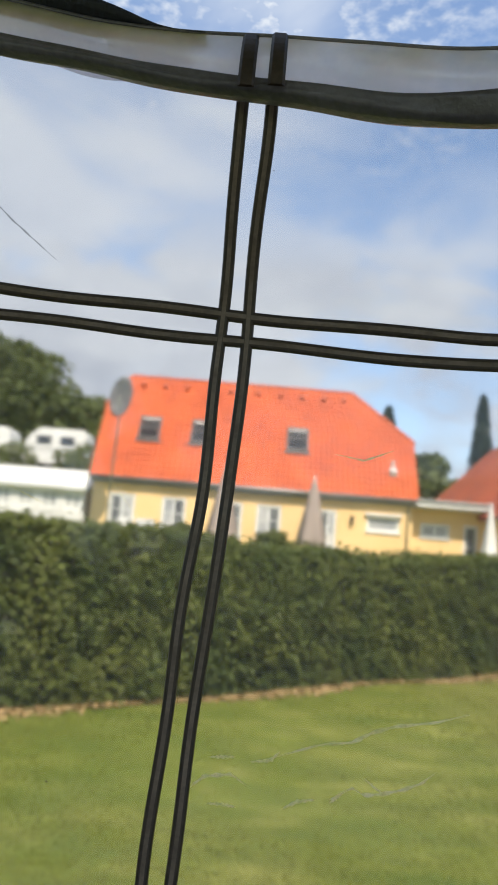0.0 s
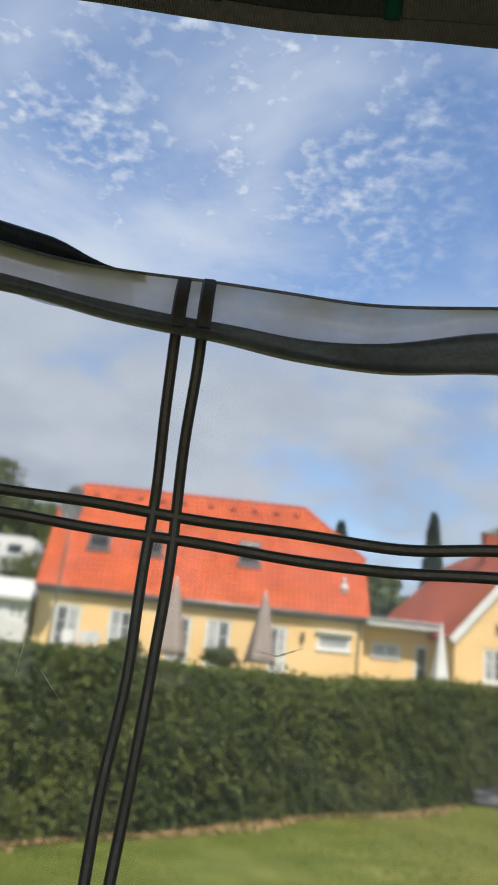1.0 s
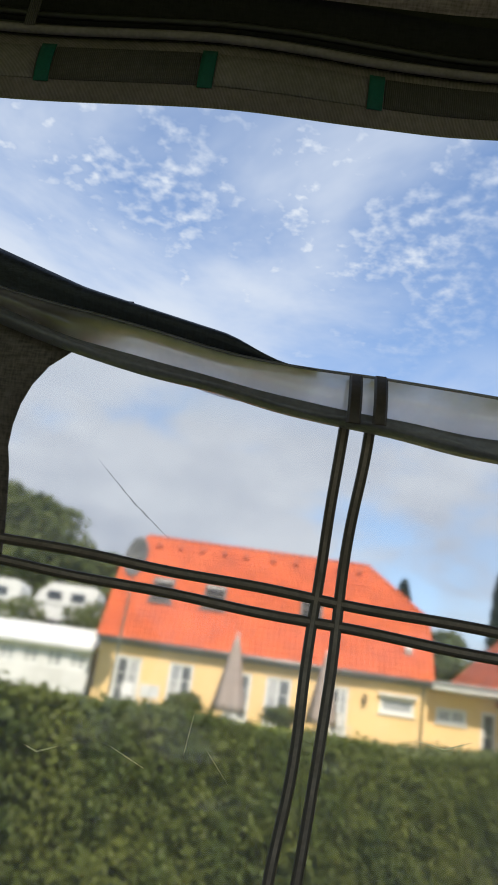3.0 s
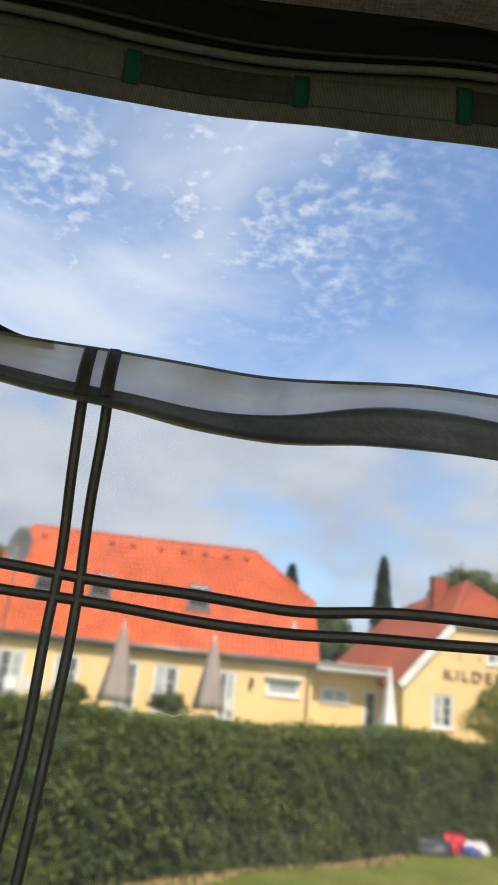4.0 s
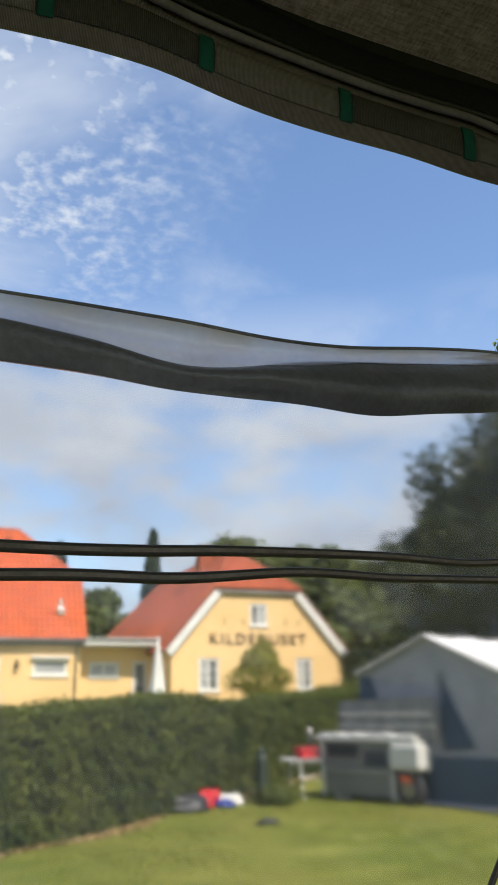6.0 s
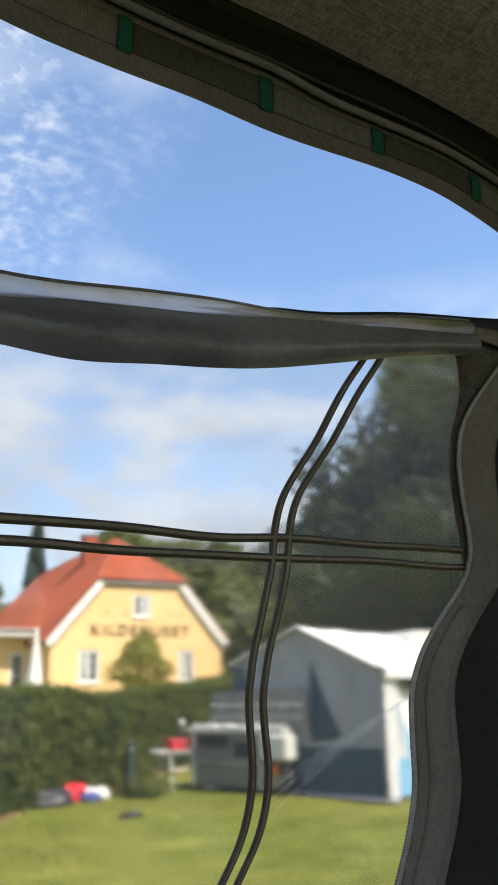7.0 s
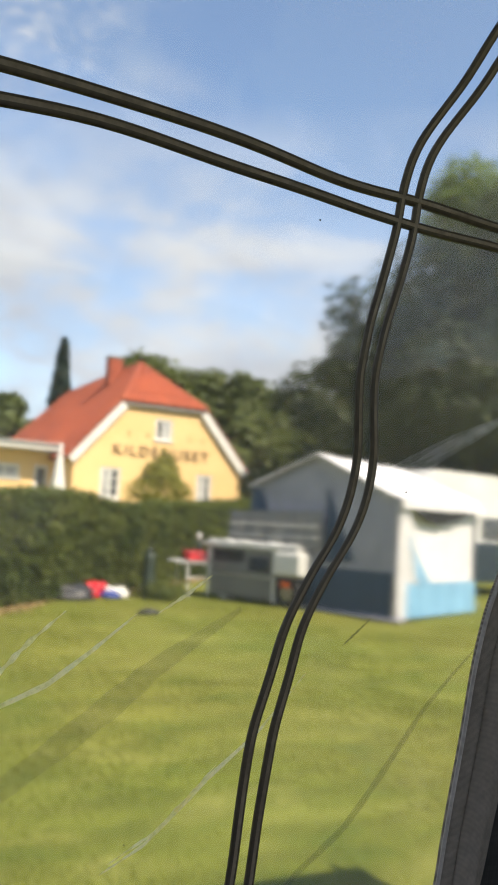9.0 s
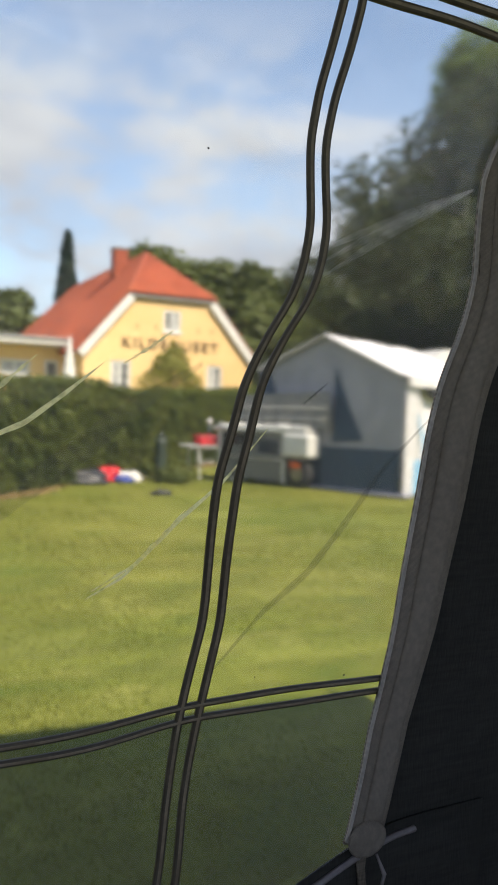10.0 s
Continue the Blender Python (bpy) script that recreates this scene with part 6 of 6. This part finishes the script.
def neighbour_tent():
    t = thing("frame_tent", "grey and white frame tent awning with blue panels", "tent")
    ev_f, ev_b, pk, sp, L, D = 1.74, 1.87, 2.36, 1.42, 2.75, 2.85
    # gable wall towards the lawn
    part("gable_cloth", cloth(None, [pt(0, 0, 0.62), pt(D, 0, 0.62), pt(D, 0, ev_b), pt(0, 0, ev_f)], 8, 0.02, None, 0.01), TENT_GREY, t, "grey gable cloth")
    bm = bmesh.new()
    bm.faces.new([bm.verts.new(pt(*p)) for p in ((0, 0.0, ev_f), (D, 0.0, ev_b), (sp, 0.0, pk))])
    part("gable_top", bm, TENT_GREY, t)
    part("lower_panel", cloth(None, [pt(0.05, -0.02, 0.02), pt(1.75, -0.02, 0.02), pt(1.75, -0.02, 0.66), pt(0.05, -0.02, 0.66)], 6, 0.02, None, 0.012), TENT_NAVY, t, "dark blue lower panel")
    part("lower_panel", cloth(None, [pt(1.75, 0.0, 0.02), pt(D, 0.0, 0.02), pt(D, 0.0, 0.66), pt(1.75, 0.0, 0.66)], 6, 0.02), TENT_GREY, t)
    bm = bmesh.new()
    bm.faces.new([bm.verts.new(pt(*p)) for p in ((1.28, -0.025, 0.72), (0.70, -0.025, 0.78), (0.98, -0.025, 1.3), (1.24, -0.025, 1.88))])
    part("curtain_gap", bm, TENT_NAVY, t, "dark gap between drawn curtains")
    bm = bmesh.new()
    bm.faces.new([bm.verts.new(pt(*p)) for p in ((D - 0.02, -0.025, 1.45), (2.45, -0.025, 1.45), (2.6, -0.025, 1.82), (D - 0.02, -0.025, 1.84))])
    part("side_window", bm, TENT_NAVY, t)
    # front wall
    part("front_curtain", cloth(None, [pt(0, 0.0, 0.5), pt(0, 0.62, 0.5), pt(0, 0.45, 1.70), pt(0, 0.0, 1.74)], 8, 0.0, None, 0.035, 7), TENT_WHITE, t, "white drawn curtain")
    part("front_cloth", cloth(None, [pt(0.03, 0.4, 0.5), pt(0.03, L, 0.5), pt(0.03, L, 1.74), pt(0.03, 0.4, 1.74)], 8, 0.03, None, 0.012), TENT_WHITE, t, "white front cloth")
    bm = bmesh.new()
    bm.faces.new([bm.verts.new(pt(*p)) for p in ((-0.02, 0.35, 1.25), (-0.02, 0.55, 0.55), (-0.02, 1.05, 0.52), (-0.02, 0.6, 0.95))])
    part("blue_curtain", bm, TENT_BLUE, t)
    part("front_panel", cloth(None, [pt(-0.03, 0.15, 0.02), pt(-0.03, L, 0.02), pt(-0.03, L, 0.52), pt(-0.03, 0.15, 0.52)], 6, 0.03, None, 0.015), TENT_BLUE, t, "light blue lower panel")
    part("corner_flap", cloth(None, [pt(-0.05, -0.06, 0.0), pt(-0.05, 0.2, 0.0), pt(-0.05, 0.28, 1.7), pt(-0.05, -0.06, 1.72)], 8, 0, None, 0.03, 5), TENT_WHITE, t, "white corner flap")
    bm = bmesh.new()
    bm.faces.new([bm.verts.new(pt(*p)) for p in ((-0.075, 0.28, 1.62), (-0.075, 0.7, 1.43), (-0.075, 1.2, 1.39), (-0.075, 1.8, 1.46), (-0.075, 2.5, 1.62), (-0.075, 2.5, 1.70), (-0.075, 0.28, 1.70))])
    part("dark_mesh", bm, BLACK_CLOTH, t, "dark mesh under the valance")
    # side and back walls
    part("side_cloth", cloth(None, [pt(0, L, 0), pt(D, L, 0), pt(D, L, ev_b), pt(0, L, ev_f)], 6), TENT_GREY, t)
    part("back_cloth", cloth(None, [pt(D, 0, 0), pt(D, L, 0), pt(D, L, ev_b), pt(D, 0, ev_b)], 6), TENT_GREY, t)
    # roof: white, with overhang and a wavy valance
    part("roof_front", cloth(None, [pt(-0.12, -0.08, ev_f - 0.03), pt(-0.12, L + 0.08, ev_f + 0.05), pt(sp, L + 0.08, pk + 0.02), pt(sp, -0.08, pk + 0.02)], 10, 0.06, (0, 0, 1), 0.012, 5), TENT_WHITE, t, "white front roof slope")
    part("roof_back", cloth(None, [pt(sp, -0.08, pk + 0.02), pt(sp, L + 0.08, pk + 0.02), pt(D + 0.05, L + 0.08, ev_b), pt(D + 0.05, -0.08, ev_b)], 8, 0.04, (0, 0, 1)), TENT_GREY, t)
    part("valance", cloth(None, [pt(-0.14, -0.08, ev_f - 0.16), pt(-0.14, L + 0.08, ev_f - 0.10), pt(-0.12, L + 0.08, ev_f + 0.05), pt(-0.12, -0.08, ev_f - 0.03)], 4, 0, None, 0.02, 15), TENT_WHITE, t, "white wavy valance")
    part("rake_tape", tube([pt(0, -0.09, ev_f), pt(sp, -0.09, pk + 0.02), pt(D, -0.09, ev_b)], 0.018, 6), TENT_WHITE, t)
    part("mud_flap", cloth(None, [pt(-0.2, -0.1, 0.012), pt(1.8, -0.1, 0.012), pt(1.8, -0.02, 0.05), pt(-0.2, 0.02, 0.05)], 3), TENT_GREY, t)
    for s, v, z in ((0, 0, ev_f), (0, L, ev_f), (sp, 0, pk), (D, 0, ev_b)):
        a, b = pt(s + 0.03, v + 0.04 if v < 1 else v - 0.04, 0), pt(s + 0.03, v + 0.04 if v < 1 else v - 0.04, z - 0.02)
        part("pole", tube([a, b], 0.014, 7), STEEL, t)
    return t


def trailer():
    t = thing("camping_trailer", "grey camping trailer with open kitchen box and white lid", "trailer")
    m = Matrix.Translation(A + V * 0.03 + U * 0.05 + Vector((-0.16, 0.02, 0))) @ Matrix(((U.x, V.x, 0, 0), (U.y, V.y, 0, 0), (0, 0, 1, 0), (0, 0, 0, 1)))

    def lay(name, a, b, mat_, bev=0.01, label="", parent=None):
        return part(name, box(a, b, bev, None, m), mat_, parent or t, label)

    def round_(name, a, b, r, n, mat_, label="", parent=None):
        bm = tube([a, b], r, n)
        bmesh.ops.transform(bm, matrix=m, verts=bm.verts)
        return part(name, bm, mat_, parent or t, label)
    lay("body", (1.92, -0.14, 0.42), (3.42, 1.3, 0.84), TRAILER_GREY, 0.025, "grey panelled body")
    lay("lower_body", (1.94, -0.12, 0.06), (3.38, 1.2, 0.40), TRAILER_GREY, 0.02)
    lay("trim", (1.93, -0.15, 0.402), (3.40, -0.10, 0.418), OFFWHITE, 0.003)
    lay("lid", (1.45, -0.2, 0.845), (3.52, 1.35, 0.91), OFFWHITE, 0.025, "white lid")
    lay("corner_post", (1.90, -0.17, 0.04), (1.96, -0.142, 0.84), OFFWHITE, 0.006)
    lay("corner_post", (3.36, -0.17, 0.04), (3.42, -0.142, 0.84), OFFWHITE, 0.006)
    lay("hatch", (2.05, -0.155, 0.50), (2.50, -0.142, 0.72), GLASS, 0.006, "dark hatch")
    # flat black panel paints the shade inside the open kitchen box
    lay("shaded_opening", (2.6, -0.15, 0.62), (3.30, -0.142, 0.81), BLACK, 0.004, "flat black panel for the shaded kitchen opening")
    lay("panel_rail", (2.02, -0.152, 0.445), (3.34, -0.142, 0.47), STEEL, 0.003)
    bm = cloth(None, [(1.1, -0.09, 0.92), (3.05, -0.09, 0.92), (3.05, -0.05, 1.45), (1.1, -0.05, 1.5)], 8, 0.02, None, 0.008)
    bmesh.ops.transform(bm, matrix=m, verts=bm.verts)
    part("tent_body", bm, TRAILER_GREY, t, "grey folded tent body")
    bm = bmesh.new()
    for i, (s, r) in enumerate(((1.62, 0.16), (1.95, 0.2), (2.3, 0.15), (2.62, 0.21), (3.0, 0.18), (3.3, 0.14))):
        k = bmesh.ops.create_icosphere(bm, subdivisions=3, radius=1)["verts"]
        for v in k:
            q = v.co * (1 + 0.45 * noise.noise(v.co * 1.7 + Vector((i * 3.3, 1, 0))) + 0.2 * noise.noise(v.co * 4.5 + Vector((i * 2.1, 0, 2))))
            v.co = m @ Vector((s + q.x * r * 1.2, -0.15 + q.y * 0.05, 0.925 + max(q.z, -0.3) * r * 0.24))
    part("folded_cover", bm, OFFWHITE, t, "crumpled white folded cover", True)
    for z in (1.08, 1.25):
        round_("seam", (1.12, -0.12, z), (3.04, -0.12, z), 0.008, 5, OFFWHITE)
    w = round_("wheel", (1.62, -0.2, 0.22), (1.62, -0.02, 0.22), 0.22, 18, RUBBER, "black tyre")
    round_("rim", (1.62, -0.215, 0.22), (1.62, -0.203, 0.22), 0.12, 14, STEEL, "", w)
    lay("wheel_box", (1.36, -0.24, 0.47), (1.90, 0.1, 0.84), OFFWHITE, 0.05, "white storage box over the wheel")
    lay("reflector", (1.56, -0.255, 0.31), (1.72, -0.21, 0.39), ORANGE, 0.006, "orange reflector")
    lay("lamp_bar", (1.4, -0.21, 0.40), (1.9, -0.14, 0.465), BLACK, 0.006)
    return t


def bag(name, label, mat_, x, y, sx, sy, sz, seed, cat="bag", group=""):
    """A slumped soft bag."""
    bm = bmesh.new()
    bmesh.ops.create_icosphere(bm, subdivisions=3, radius=1)
    noise_at = Vector((seed * 3.1, 0, 0))
    for v in bm.verts:
        k = 1 + 0.55 * noise.noise(v.co * 1.5 + noise_at) + 0.22 * noise.noise(v.co * 4 + noise_at)
        p = v.co * k
        v.co = Vector((p.x * sx, p.y * sy, max(p.z, -0.55) * sz))
    z = min(v.co.z for v in bm.verts)
    bmesh.ops.translate(bm, vec=(x, y, float(terrain(x, y)) - z - 0.005), verts=bm.verts)
    return tagged(part(name, bm, mat_, None, "", True), label, cat, group)


def table():
    t = thing("camping_table", "white folding camping table on thin metal legs", "table")
    part("tabletop", box((6.12, 12.5, 0.545), (6.98, 13.0, 0.58), 0.01), OFFWHITE, t)
    part("edge", box((6.11, 12.49, 0.53), (6.99, 12.499, 0.585), 0.003), GREYPAINT, t)
    for x in (6.3, 6.9):
        for y, k in ((12.54, -0.03), (12.96, 0.03)):
            part("leg", tube([(x, y, 0.545), (x + 0.02, y + k, 0.0)], 0.018, 6), OFFWHITE, t)
    part("brace", tube([(6.3, 12.55, 0.3), (6.9, 12.55, 0.3)], 0.008, 5), STEEL, t)
    c = thing("cooking_box", "red plastic cooking box on the camping table", "box")
    part("case", box((6.36, 12.6, 0.582), (6.82, 12.88, 0.70), 0.03), RED, c)
    part("lid", box((6.34, 12.58, 0.702), (6.84, 12.9, 0.74), 0.02), RED, c)
    part("handle", tube([(6.5, 12.585, 0.66), (6.5, 12.55, 0.67), (6.68, 12.55, 0.67), (6.68, 12.585, 0.66)], 0.01, 5), BLACK, c)
    k = thing("kettle", "dark kettle with a pale lid behind the red box", "kettle")
    part("pot", tube([(6.68, 12.945, 0.582), (6.68, 12.945, 0.8), (6.68, 12.945, 0.95)], 0.055, 12, None, 0.045), GREEN_CAN, k, "", True)
    part("lid", tube([(6.68, 12.945, 0.951), (6.68, 12.945, 1.0), (6.68, 12.945, 1.04)], 0.05, 10, None, 0.02), OFFWHITE, k, "", True)
    s = thing("water_stand", "white stand with a crossbar beside the trailer", "stand")
    part("post", tube([(6.93, 12.3, 0.0), (6.93, 12.3, 0.84)], 0.022, 7), OFFWHITE, s)
    part("foot", box((6.82, 12.2, 0.0), (7.04, 12.42, 0.05), 0.012), OFFWHITE, s)
    return t


def gas_bottle():
    g_ = thing("gas_bottle", "dark green tall gas bottle by the hedge", "gas bottle")
    x, y = 5.45, 12.1
    part("cylinder", tube([(x, y, 0.0), (x, y, 0.03), (x, y, 0.62), (x, y, 0.70)], 0.095, 14, None, 0.08), GREEN_CAN, g_, "", True)
    part("valve", tube([(x, y, 0.70), (x, y, 0.80)], 0.03, 8), STEEL, g_)
    part("collar", tube([(x, y, 0.70), (x, y, 0.76)], 0.06, 10), GREEN_CAN, g_)
    return g_


def parked_van():
    v = thing("van", "light grey high-roofed van with dark windows", "van")
    x0, x1, y0, y1 = 11.75, 16.2, 13.0, 15.0
    poly = [(x0, 0.35), (x1, 0.35), (x1, 2.1), (x1 - 0.2, 2.55), (x0 + 0.25, 2.6), (x0, 2.4)]
    part("body", prism(poly, y0, y1), OFFWHITE, v, "light grey body")
    part("lower_body", box((x0 - 0.02, y0 - 0.03, 0.3), (x1 + 0.02, y0 - 0.003, 1.15), 0.03), CAR_DARK, v, "dark lower panels")
    for a, b in ((0.15, 1.4), (1.55, 2.9), (3.05, 4.2)):
        part("window", box((x0 + a, y0 - 0.02, 1.2), (x0 + b, y0 - 0.003, 1.68), 0.01), GLASS, v)
    for a in (0.9, 3.5):
        w = part("wheel", tube([(x0 + a, y0 - 0.06, 0.33), (x0 + a, y0 + 0.16, 0.33)], 0.33, 18), RUBBER, v, "black tyre")
        part("rim", tube([(x0 + a, y0 - 0.07, 0.33), (x0 + a, y0 - 0.05, 0.33)], 0.2, 14), STEEL, w)
    return v


neighbour_tent()
trailer()
table()
gas_bottle()
parked_van()
bag("bag", "black holdall lying by the hedge", BLACK, 4.12, 11.72, 0.38, 0.16, 0.14, 1, group="camping bags on the grass")
bag("bag", "red stuff sack on the grass", RED, 4.6, 12.1, 0.2, 0.14, 0.15, 2, group="camping bags on the grass")
bag("bag", "white plastic bag beside the red sack", OFFWHITE, 4.96, 12.28, 0.26, 0.14, 0.11, 3, group="camping bags on the grass")
bag("bag", "blue nylon bag on the grass", BLUE, 4.8, 11.98, 0.16, 0.1, 0.08, 4, group="camping bags on the grass")
bag("shoe", "dark sandal lying on the lawn", BLACK, 4.6, 9.9, 0.14, 0.06, 0.05, 5, "shoe")
shrub("low dark weeds by the hedge foot", 5.7, 12.3, 0.32, 0.5, 61, 700, HEDGE_LEAF, 0.04)
shrub("low weeds by the table", 5.62, 12.0, 0.2, 0.3, 62, 500, HEDGE_LEAF, 0.04)
